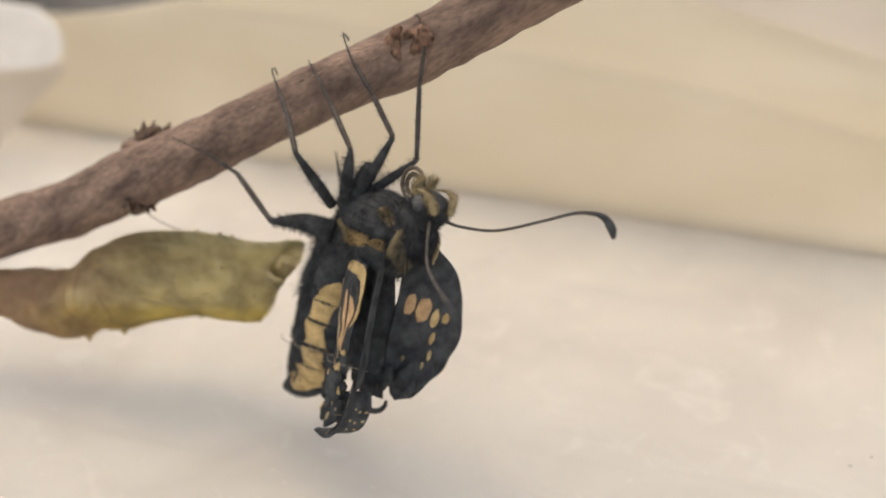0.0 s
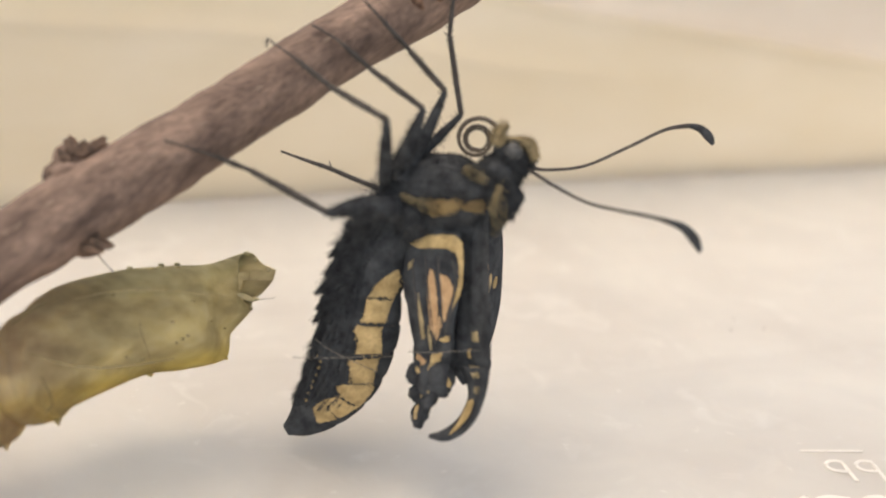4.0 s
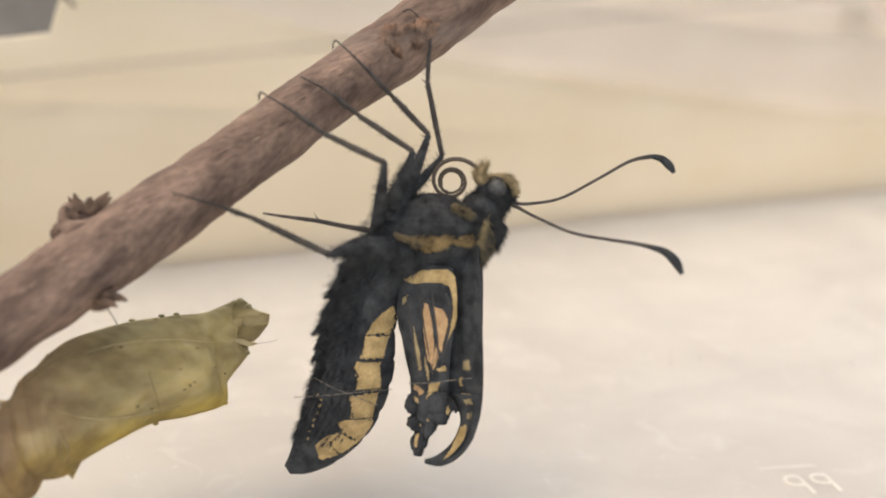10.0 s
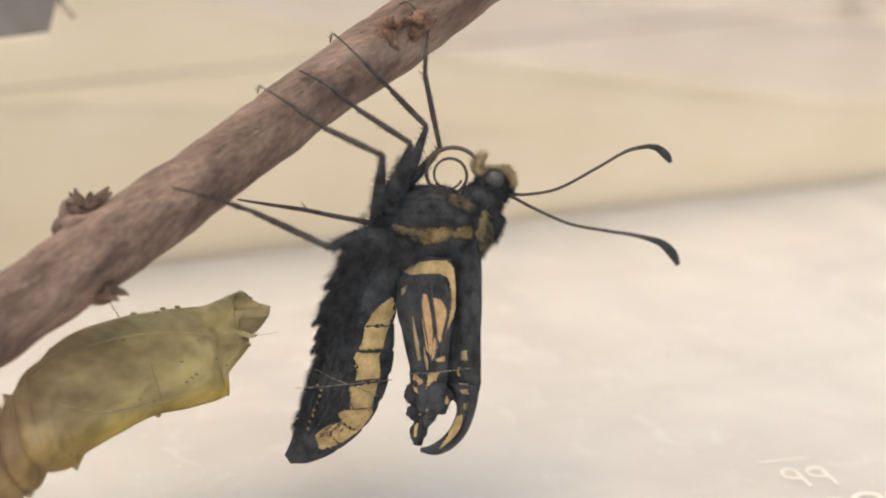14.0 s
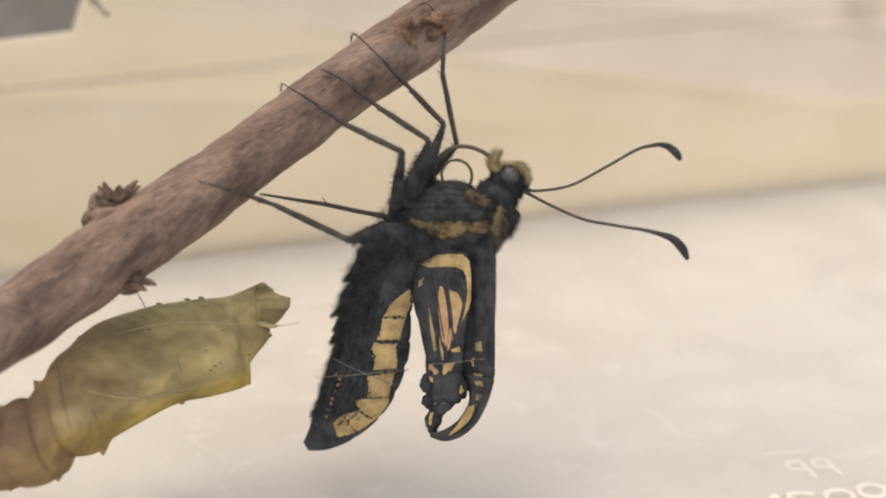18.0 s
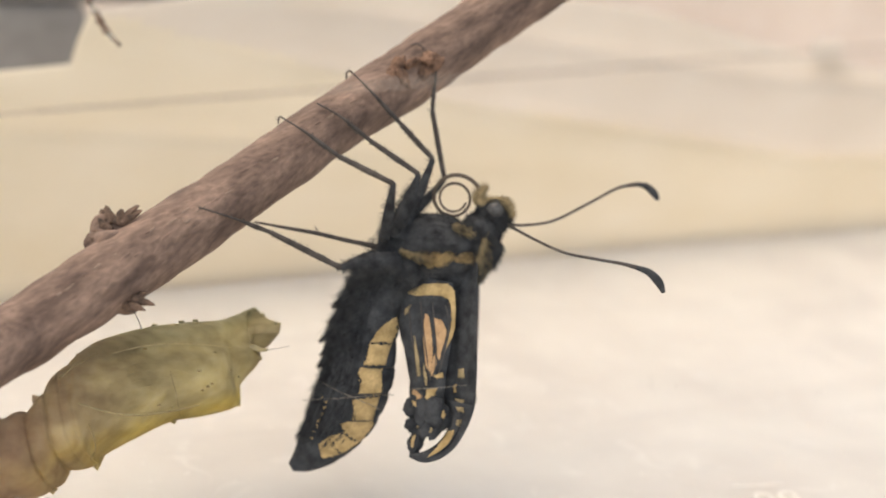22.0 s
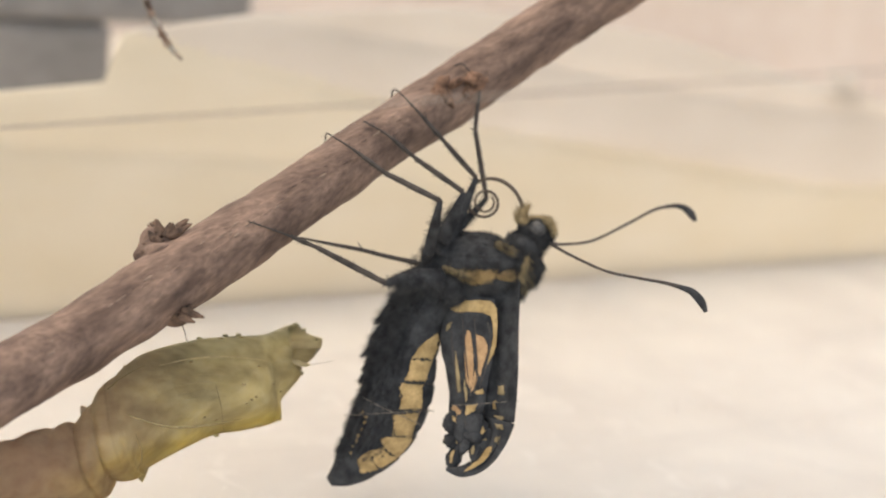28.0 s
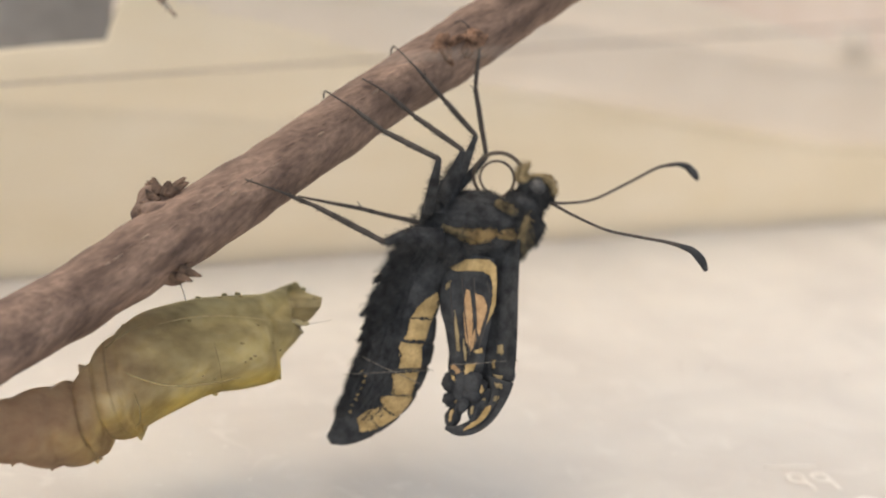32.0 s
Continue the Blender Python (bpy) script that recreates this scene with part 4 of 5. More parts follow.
def build_thorax():
    pts = [(-5.32, 2.00, 1.88), (-4.31, 2.00, 1.79), (-2.48, 2.00, 1.79), (-0.18, 2.00, 1.65), (1.88, 2.00, 1.79), (3.30, 2.00, 2.43), (4.40, 2.00, 3.44)]
    bm = bmesh.new()
    tube(pts, [1.2, 2.2, 2.9, 3.2, 2.8, 2.1, 1.4], 50, 32, 0.92, bm=bm)
    th = part("thorax", bm, FUR, butterfly, "black furry thorax with yellow bands")
    rear = part("hind_thorax", blob((-2.94, 2.00, 0.05), (3.0, 2.7, 2.1), (0, 20, 0), 0.06, segs=24), FUR, butterfly)
    fur("thorax_fur", rear, FUR, rear, 3600, 0.5, (-0.4, 0, -0.5), seed=21, width=0.018)
    fur("long_fur", rear, FUR, rear, 420, 1.25, (-0.5, 0, -0.4), lambda c, n: n[0] < 0.2, 29, width=0.018)
    base = part("wing_base", blob((1.30, 2.10, -0.50), (2.2, 2.0, 1.5), (0, 0, 0), 0.06, segs=24), BLACK, butterfly)
    fur("base_fur", base, FUR, base, 1800, 0.4, (0.1, 0, -0.7), seed=24)
    bands = (([(-1.52, 1.03), (-0.40, 1.29), (0.98, 1.29), (1.07, 0.76), (0.27, 0.40), (-0.71, 0.31), (-1.43, 0.67)], TAN),
             ([(-3.39, 1.65), (-2.41, 1.29), (-1.43, 1.12), (-1.43, 0.76), (-2.50, 0.94), (-3.30, 1.29)], PALEFUR),
             ([(1.25, 0.94), (2.14, 1.34), (2.72, 1.29), (2.59, 0.85), (1.87, 0.67)], TAN),
             ([(1.05, 3.80), (1.60, 3.75), (2.20, 3.35), (2.62, 3.02), (2.18, 3.02), (1.50, 3.32)], PALEFUR))
    for k, (q, m) in enumerate(bands):
        band = part("yellow_band", patch(q, th, 0.22, 0.26, 0.08, 0.05, k + 20), m, th)
        fur("band_fur", band, m, th, 800, 0.4, (0.55, -0.2, -0.25), lambda c, n: n[1] < 0.3, k, width=0.016)
        fur("band_fur", band, FUR, th, 150, 0.75, (0.5, -0.5, -0.5 if k % 2 else 0.4), lambda c, n: n[1] < 0.3, k + 70, width=0.02)
    # the pale collar over the shoulder
    collar = part("collar", patch([(3.72, 2.70), (4.05, 2.70), (3.84, 1.60), (3.42, 0.60), (3.12, 0.50), (3.45, 1.60)], th, 0.22, 0.26, 0.08, 0.06, 33), PALEFUR, th, "pale yellow shoulder stripe")
    fur("collar_fur", collar, PALEFUR, th, 380, 0.6, (0.1, -0.1, -0.6), lambda c, n: n[1] < 0.3, 34)
    part("collar", tube([(4.09, 3.50, 3.21), (3.93, 4.30, 2.29), (3.48, 4.90, 0.99), (3.02, 5.20, -0.33)], [0.15, 0.32, 0.32, 0.12], 20, 10, 0.5), PALEFUR, th, "pale yellow shoulder stripe")
    fur("thorax_fur", th, FUR, butterfly, 9000, 0.42, (0.15, 0, -0.4), seed=11)
    fur("shoulder_fur", th, FUR, butterfly, 3400, 0.7, (0.1, 0, -0.8), lambda c, n: c[0] > 2.6 and n[2] < 0.35, 12, width=0.018)
    fur("collar_fur", th, PALEFUR, butterfly, 260, 0.7, (0.0, -0.1, -0.9), lambda c, n: c[0] > 3.3 and c[0] < 4.4 and n[2] < -0.2 and n[1] < 0, 13, width=0.016, label="pale fur under the shoulder")
    coxa = part("coxa", tube([(-3.58, 0.80, 2.54), (-3.09, 0.80, 4.36), (-2.58, 0.60, 5.84), (-2.31, 0.60, 6.75)], [1.5, 1.0, 0.62, 0.4], 24, 14), FUR, butterfly)
    fur("coxa_fur", coxa, FUR, coxa, 1300, 0.45, (-0.6, 0, -0.1), lambda c, n: n[0] < 0.4, seed=23)
    part("joint_spot", blob((-3.23, -0.60, 3.63), (0.16, 0.1, 0.16), segs=10), SILK, butterfly)
    return th


build_thorax()


def build_head():
    hd = part("head", blob((4.68, 2.00, 4.91), (1.5, 1.6, 1.35), (0, 20, 0), 0.05, segs=24), FUR, butterfly, "black furry head with pale brow")
    for y in (0.75, 3.25):
        part("eye", blob((4.77, y, 5.2), (0.78, 0.55, 0.68), (0, 25, 0), segs=24), GREYEYE, hd, "grey rounded compound eye")
    part("brow", tube([(3.81, 0.90, 6.18), (4.94, 0.70, 6.26), (5.81, 0.80, 5.85), (6.24, 1.20, 4.69)], [0.06, 0.14, 0.32, 0.24], 18, 10), BROW, hd, "pale yellow brow")
    part("brow", tube([(3.89, 3.10, 6.30), (5.06, 3.30, 6.40), (5.93, 3.20, 5.98), (6.33, 2.80, 4.76)], [0.06, 0.14, 0.32, 0.24], 18, 10), BROW, hd, "pale yellow brow")
    for brow in [c for c in hd.children if c.name.startswith("brow")]:
        fur("brow_fur", brow, BROW, hd, 420, 0.34, (0.25, 0, -0.1), seed=3, width=0.016)
    for y in (1.3, 2.7):
        pal = part("palp", tube([(4.04, y, 5.64), (3.39, y, 6.1), (3.57, y, 6.65), (4.12, y, 7.34)], [0.42, 0.4, 0.26, 0.06], 16, 10), BROW, hd, "pale furry palp")
        fur("palp_fur", pal, BROW, hd, 420, 0.5, (0.1, 0, 0.9), seed=int(y * 10), width=0.016)
    neck = part("neck", blob((3.67, 2.00, 3.62), (1.7, 1.7, 1.5), (0, 20, 0), 0.06, segs=24), FUR, butterfly, "black furry neck")
    fur("neck_fur", neck, FUR, butterfly, 2400, 0.42, (0.2, 0, -0.3), seed=16)
    fur("head_fur", hd, FUR, hd, 2800, 0.45, (0.2, 0, -0.5), lambda c, n: n[2] < 0.35 or n[0] < -0.2, 15)
    for name, pts in (("antenna", [(6.10, 2.80, 4.16), (7.48, 3.40, 4.13), (10.14, 4.60, 4.65), (13.32, 5.80, 6.31), (16.06, 6.70, 7.84), (17.93, 7.10, 8.30)]),
                      ("antenna", [(5.92, 1.20, 4.01), (7.90, -0.40, 2.83), (10.42, -2.20, 1.63), (12.91, -3.50, 1.09), (14.96, -4.40, 0.74), (16.20, -4.80, 0.43)])):
        an = part(name, tube(pts, [0.15, 0.125, 0.12, 0.125, 0.14, 0.2], 60, 8), LEGS, butterfly, "thin black clubbed antenna")
        club = [(17.93, 7.10, 8.30), (18.81, 7.20, 8.11), (19.50, 7.30, 7.54), (19.89, 7.30, 6.92)] if name and pts[1][2] > 3 else [(16.20, -4.80, 0.43), (17.20, -5.00, 0.04), (17.96, -5.10, -0.73), (18.39, -5.10, -1.59)]
        part("club", tube(club, [0.19, 0.3, 0.36, 0.16], 20, 10), BLACK, an)
    return an


FEELER = build_head()


def leg(name, points, radii, hook=None, label="slender black jointed leg", fuzz=60):
    """A leg from body to foot: thigh, shin and foot with fine spines, bent at the given points."""
    names = ("thigh", "shin", "foot")
    whole = part(name, tube([points[0], [(a + b) / 2 for a, b in zip(points[0], points[1])], points[1]], [radii[0], radii[0] * 0.95, radii[1]], 14, 10), FUR, butterfly, label)
    for k in (1, 2):
        a, b = points[k], points[k + 1]
        mid = [(p + q) / 2 for p, q in zip(a, b)]
        seg = part(names[k], tube([a, mid, b, *(points[4:] if k == 2 else [])], [radii[k], radii[k] * 1.18, radii[k + 1] * (0.85 if k == 2 else 1.25), *([radii[3] * 0.55] * (len(points) - 4) if k == 2 else [])], 24, 8), LEGS, whole)
        fur("leg_fuzz", seg, LEGS, whole, fuzz * 3 if k == 1 else fuzz * 2, 0.26, tuple((Vector(b) - Vector(a)).normalized() * 0.6), seed=k, width=0.014)
        for j, u in enumerate((0.35, 0.62, 0.9) if k == 1 else (0.3, 0.7)):
            p, d = Vector(a).lerp(Vector(b), u), (Vector(b) - Vector(a)).normalized()
            side = Vector((d[2], 0, -d[0])) * (0.34 if j % 2 else -0.34)
            part("spine", tube([p, p + d * 0.22 + side * 0.6, p + d * 0.45 + side], [0.05, 0.04, 0.012], 5, 5), LEGS, whole)
    fur("thigh_fur", whole, FUR, whole, 420, 0.42, (-0.3, 0, -0.2), seed=5)
    part("spur", tube([points[2], [points[2][0] - 0.25, points[2][1], points[2][2] + 0.12], [points[2][0] - 0.5, points[2][1], points[2][2] + 0.26]], [0.05, 0.045, 0.02], 6, 6), LEGS, whole)
    return whole


leg("leg", [(-2.83, 1.60, 4.16), (0.37, 3.30, 7.93), (-0.83, 2.90, 13.92), (-0.64, 2.30, 17.52), (-1.47, 2.20, 18.98), (-2.25, 2.20, 19.71), (-2.85, 2.40, 19.56)], [0.40, 0.19, 0.155, 0.10])
leg("leg", [(-2.67, 0.60, 4.12), (-0.68, 1.10, 9.51), (-3.44, 0.40, 12.34), (-6.00, -0.70, 14.90), (-7.70, -0.70, 16.52), (-8.18, -0.20, 16.68), (-8.32, 0.40, 16.23)], [0.46, 0.20, 0.16, 0.11])
leg("leg", [(-3.41, -0.40, 3.64), (-1.86, -2.10, 7.91), (-6.03, -1.70, 10.69), (-8.60, -1.80, 12.67), (-10.60, -1.70, 13.75)], [0.54, 0.20, 0.16, 0.11])
leg("leg", [(-4.66, -0.60, 2.51), (-3.88, -6.00, 6.73), (-8.49, -4.20, 9.05), (-11.48, -3.80, 11.13), (-13.18, -3.40, 12.14), (-13.60, -2.90, 12.32), (-13.75, -2.40, 11.85)], [0.46, 0.21, 0.17, 0.11])
leg("hind_leg", [(-4.19, -1.20, 0.71), (-8.12, -4.00, -0.13), (-13.92, -4.40, 2.64), (-16.57, -6.00, 3.58), (-19.24, -8.30, 4.33)], [0.48, 0.22, 0.16, 0.10])
hip = part("hip", tube([(-3.58, -0.80, 0.40), (-5.49, -1.90, 0.49), (-6.84, -3.00, 0.31), (-7.99, -3.90, -0.13)], [1.0, 0.8, 0.5, 0.25], 20, 12), FUR, butterfly)
fur("hip_fur", hip, FUR, hip, 1300, 0.5, (-0.4, 0, -0.5), seed=22)

# the free hind leg, which waves before it finds the other one
SWING = part("free_hind_leg", tube([(0.6, 0, 0.05), (-3, 0, 0.05), (-5.6, 0, 0.12), (-8.2, 0, 0.05), (-11, 0, 0.0)], [0.24, 0.19, 0.18, 0.14, 0.08], 40, 8), LEGS, butterfly, "free slender hind leg held off the twig")
fur("leg_fuzz", SWING, LEGS, SWING, 110, 0.2, (-0.6, 0, 0.1), seed=8, width=0.012)
part("spur", tube([(-5.2, 0, 0.1), (-5.6, 0, 0.4), (-5.9, 0, 0.7)], [0.06, 0.05, 0.02], 6, 6), LEGS, SWING)


# ---- wings: soft and crumpled, hanging from the back ----
def build_wings():
    hw = part("hindwing", sheet(
        [(-2.24, 1.10, -0.41), (-3.10, 1.10, -2.71), (-3.13, 1.15, -5.48), (-2.60, 1.15, -7.20), (-2.15, 1.10, -9.20), (-2.13, 1.00, -10.50), (-1.98, 0.90, -11.90)],
        [(1.25, -0.30, -1.11), (1.51, -0.40, -2.62), (1.56, -0.45, -4.62), (1.25, -0.40, -6.64), (0.98, -0.25, -8.89), (0.90, 0.00, -10.35), (0.72, 0.30, -11.40)],
        60, 26, 0.4, 0.4, 0.3, 2, 0.05), BLACK, butterfly, "crumpled black hindwing with orange streaks")
    part("yellow_arch", patch([(-2.74, -2.00), (-1.36, -1.33), (-0.24, -1.19), (0.88, -1.23), (1.41, -1.76), (1.55, -2.88), (1.56, -5.11), (1.33, -5.83), (0.76, -6.99), (1.11, -5.56), (1.29, -4.31), (1.18, -3.20), (0.95, -2.55), (0.40, -2.30), (-0.60, -2.25), (-2.02, -2.35)], hw, 0.06, 0.1, 0.07, 0.03, 1), YELLOW, hw, "tan yellow arch round the wing cell")
    streaks = (([(-1.00, -3.80), (-0.69, -4.02), (-0.37, -5.59), (-0.23, -7.38), (-0.41, -8.81), (-0.77, -8.28), (-1.04, -6.49), (-1.13, -4.92)], ORANGE),
               ([(-0.24, -4.15), (0.43, -4.33), (0.88, -5.14), (0.80, -5.81), (0.44, -7.15), (0.35, -7.82), (0.13, -7.38), (0.03, -6.03), (-0.15, -5.14)], ORANGE),
               ([(-0.10, -7.24), (0.13, -7.83), (0.00, -8.50), (-0.32, -9.17), (-0.36, -8.27)], ORANGE),
               ([(-1.94, -5.37), (-1.67, -6.49), (-1.35, -7.83), (-1.21, -9.17), (-1.44, -9.17), (-1.71, -7.83)], PALEFUR),
               ([(-0.95, -8.05), (-0.67, -9.17), (-0.58, -9.98), (-0.76, -9.89), (-0.94, -8.95)], PALEFUR),
               ([(-1.79, -10.29), (-1.12, -10.74), (-0.89, -11.32), (-1.34, -11.32), (-1.92, -10.74)], ORANGE),
               ([(-0.09, -9.08), (0.67, -8.72), (0.76, -9.17), (0.22, -9.26)], YELLOW),
               ([(-0.67, -10.29), (0.22, -10.06), (0.00, -10.96), (-0.53, -11.77), (-0.71, -10.96)], YELLOW),
               ([(-2.75, -3.51), (-2.30, -3.16), (-2.45, -3.78), (-2.80, -4.14)], PALEFUR))
    for k, (q, m) in enumerate(streaks):
        part("wing_streak", patch(q, hw, 0.06, 0.09, 0.07, 0.02, 40 + k), m, hw)
    for pts in ([(-1.42, -2.00, -2.83), (-1.06, -2.00, -5.26), (-0.71, -2.00, -7.47), (-0.35, -2.00, -9.46)], [(-0.40, -2.00, -2.83), (-0.13, -2.00, -5.26), (0.09, -2.00, -7.03), (-0.09, -2.00, -9.24)], [(0.71, -2.00, -3.05), (1.06, -2.00, -4.60), (0.84, -2.00, -6.59), (0.35, -2.00, -8.80)], [(-2.39, -2.00, -3.27), (-2.17, -2.00, -5.26), (-1.77, -2.00, -7.47), (-1.50, -2.00, -9.69)]):
        tree = BVHTree.FromPolygons([v.co for v in hw.data.vertices], [p.vertices for p in hw.data.polygons])
        line = []
        for q in curve(pts, 14):
            hit = tree.ray_cast(Vector((q[0], -40, q[2])) * MM, Vector((0, 1, 0)))[0]
            line.append((hit / MM) if hit else q)
        part("vein", tube(line, [0.07, 0.09, 0.06], 20, 7), VEIN, hw)
    # crumpled lower lobes of the hindwing
    lobes = []
    for c, s, turn in (((-1.73, 0.80, -11.85), (0.8, 0.5, 0.95), (0, 15, 0)), ((-1.64, 1.30, -13.40), (0.72, 1.0, 0.72), (0, -20, 0)), ((-1.46, 1.10, -14.95), (0.66, 0.9, 1.0), (0, 8, 0)),
                       ((-0.95, 0.40, -12.30), (0.7, 0.45, 1.3), (0, 0, 0)), ((-1.10, 1.60, -14.10), (0.5, 1.3, 1.1), (0, 0, 0)), ((-0.55, 0.35, -13.60), (0.5, 0.4, 1.0), (0, 25, 0)),
                       ((0.05, 0.00, -11.80), (0.9, 0.5, 0.9), (0, 12, 0)), ((0.62, 0.10, -12.15), (0.62, 0.4, 0.75), (0, 40, 0)), ((0.10, 0.10, -12.75), (0.85, 0.4, 0.7), (0, 20, 0))):
        lobes.append(part("crumpled_lobe", blob(c, s, turn, 0.32, seed=c[2], segs=22), BLACK, hw))
    spread = [part("crumpled_lobe", sheet(
        [(-1.05, 0.25, -10.9), (-1.15, 0.25, -11.6), (-0.95, 0.30, -12.2), (-1.05, 0.35, -13.0), (-0.75, 0.40, -13.9)],
        [(0.75, 0.05, -10.9), (0.95, 0.05, -11.6), (0.85, 0.10, -12.2), (0.60, 0.15, -12.7), (-0.25, 0.30, -13.7)],
        36, 18, 0.12, 0.5, 0.3, 17, 0.07), BLACK, hw, "soft crumpled sheet of the lower hindwing")]
    spread.append(part("crumpled_lobe", blob((0.45, 0.40, -12.10), (0.7, 0.35, 0.9), (0, 10, 0), 0.3, seed=0.45, segs=22), BLACK, hw))
    for k, (q, m) in enumerate((([(-0.85, -11.1), (-0.35, -11.0), (-0.45, -11.7), (-0.80, -11.8)], TAN), ([(0.10, -11.9), (0.45, -11.7), (0.35, -12.4)], PALEFUR), ([(-0.80, -12.5), (-0.55, -12.5), (-0.60, -13.2), (-0.80, -13.1)], PALEFUR))):
        part("pale_fold", patch(q, spread[0], 0.05, 0.06, 0.06, 0.03, 50 + k), m, spread[0])
    for q, o in (([(-1.24, -12.23), (-1.05, -12.36), (-1.05, -13.13), (-1.32, -13.63), (-1.42, -12.82)], lobes[1]), ([(-1.75, -14.36), (-1.40, -14.08), (-1.50, -14.60), (-1.62, -15.30), (-1.82, -15.08)], lobes[2]),
                 ([(0.80, -11.77), (1.03, -12.36), (0.85, -12.76), (0.67, -12.45)], lobes[7]), ([(-1.85, -11.2), (-1.45, -11.4), (-1.40, -11.8), (-1.75, -11.7)], lobes[0])):
        part("pale_fold", patch(q, o, 0.05, 0.06, 0.06, 0.03, 3), TAN, hw)
    fw = part("forewing", sheet(
        [(1.26, 0.60, 0.05), (0.72, 1.00, -2.66), (0.72, 1.10, -5.37), (0.72, 1.10, -8.08), (0.86, 1.10, -9.87), (0.99, 1.10, -11.44)],
        [(3.32, -0.60, 0.72), (3.34, -0.90, -1.29), (3.40, -1.10, -3.95), (3.52, -1.15, -7.04), (3.54, -1.15, -9.69), (3.45, -1.15, -11.45)],
        60, 20, -0.4, 0.45, 0.1, 5, 0.06), BLACK, butterfly, "folded black forewing with pale spots")
    tip = part("forewing_tip", sheet(
        [(0.86, 1.15, -11.07), (1.35, 0.85, -11.86), (1.71, 0.60, -12.98), (1.50, 0.55, -13.99), (0.99, 0.45, -14.92), (0.18, 0.20, -15.64), (-0.55, -0.10, -15.98), (-1.14, -0.30, -16.10)],
        [(3.49, -1.15, -11.01), (3.36, -1.15, -12.16), (3.12, -1.15, -13.22), (2.68, -1.10, -14.45), (2.03, -1.00, -15.45), (1.15, -0.85, -16.20), (0.04, -0.70, -16.60), (-1.10, -0.60, -16.40)],
        50, 14, 0.3, 0.4, 0.0, 6, 0.02), BLACK, butterfly, "curled hooked tip of the forewing")
    fold = part("wing_fold", edgewise(sheet(
        [(-0.6, 2.35, -11.6), (-0.8, 2.45, -13.0), (-0.9, 2.05, -14.3), (-0.9, 1.45, -15.2), (-0.8, 0.65, -15.9), (-0.6, -0.2, -16.2), (-0.4, -1.0, -16.25)],
        [(2.0, 2.15, -11.9), (2.1, 2.35, -13.3), (2.2, 1.95, -14.5), (2.3, 1.40, -15.4), (2.4, 0.60, -16.0), (2.4, -0.2, -16.4), (2.1, -0.9, -16.5)],
        40, 14, 0.05, 0.3, 0.08, 21, 0.03)), BLACK, tip, "soft black fold behind the forewing tip")
    tree = BVHTree.FromPolygons([v.co for v in fold.data.vertices], [p.vertices for p in fold.data.polygons])
    for k, (y, z) in enumerate(((0.2, -13.2), (0.8, -13.5), (1.5, -13.6), (0.1, -14.3), (0.8, -14.6), (1.6, -14.5), (0.4, -15.3), (1.3, -15.4))):
        hit = tree.ray_cast(Vector((30, y, z)) * MM, Vector((-1, 0, 0)))[0]
        if hit:
            part("wing_spot", blob(hit / MM, (0.07, 0.13 + 0.04 * (k % 3), 0.10 + 0.04 * (k % 2)), rough=0.3, seed=k, segs=12), PALEFUR, tip)
    for target, spots in ((fw, ([(1.92, -8.48), (2.46, -8.39), (2.55, -9.15), (2.01, -9.24)], [(1.79, -11.03), (2.55, -11.03), (2.50, -11.40), (2.10, -11.40)], [(1.62, -9.86), (1.89, -9.77), (1.89, -10.54), (1.67, -10.50)])),
                          (tip, ([(1.89, -11.45), (2.55, -11.40), (2.65, -11.75), (2.24, -11.84)], [(2.24, -12.55), (2.65, -12.37), (2.56, -13.09), (2.25, -12.95)],
                                 [(1.71, -13.63), (2.25, -13.40), (2.07, -14.52), (1.36, -15.42), (0.37, -16.13), (1.09, -15.06)]))):
        for k, q in enumerate(spots):
            part("wing_spot", patch(q, target, 0.06, 0.09, 0.08, 0.04, 60 + k), PALEFUR if k < 2 else TAN, target)
    # the wings of the far side, spread away in depth
    ff = part("far_forewing", sheet(
        [(2.0, 2.8, -0.2), (1.8, 3.2, -3), (1.3, 3.6, -6.5), (0.9, 4.0, -9.5), (1.0, 5.0, -12.2), (1.5, 5.8, -13.2)],
        [(3.3, 5.2, 1.2), (3.8, 7.6, -1.0), (3.9, 9.0, -4.2), (3.8, 9.5, -7.2), (3.3, 8.6, -10.0), (2.2, 6.8, -12.8)],
        60, 24, 0.5, 0.3, 0.35, 9, 0.08), BLACK, butterfly, "soft black forewing with a row of orange spots")
    tree = BVHTree.FromPolygons([v.co for v in ff.data.vertices], [p.vertices for p in ff.data.polygons])
    for k, (y, z, ry, rz) in enumerate(((4.5, -4.1, 0.55, 1.0), (5.7, -4.5, 0.72, 1.15), (6.9, -5.2, 0.4, 1.0), (7.8, -5.0, 0.36, 0.5), (7.2, -7.0, 0.25, 0.6), (7.4, -8.6, 0.18, 0.5), (5.4, -9.2, 0.15, 0.3), (5.9, -10.3, 0.15, 0.3), (7.0, -9.6, 0.15, 0.35), (6.2, -11.2, 0.15, 0.3))):
        hit, nor = tree.ray_cast(Vector((30, y, z)) * MM, Vector((-1, 0, 0)))[:2]
        if hit:
            m = Vector((1, 0, 0)).rotation_difference(nor).to_matrix()
            bm = blob((0, 0, 0), (0.07, ry, rz), rough=0.25, seed=k, segs=14)
            for v in bm.verts:
                v.co = m @ v.co + hit
            part("wing_spot", bm, ORANGE if k < 2 else TAN if k < 6 else PALEFUR, ff, "dull orange wing spot")
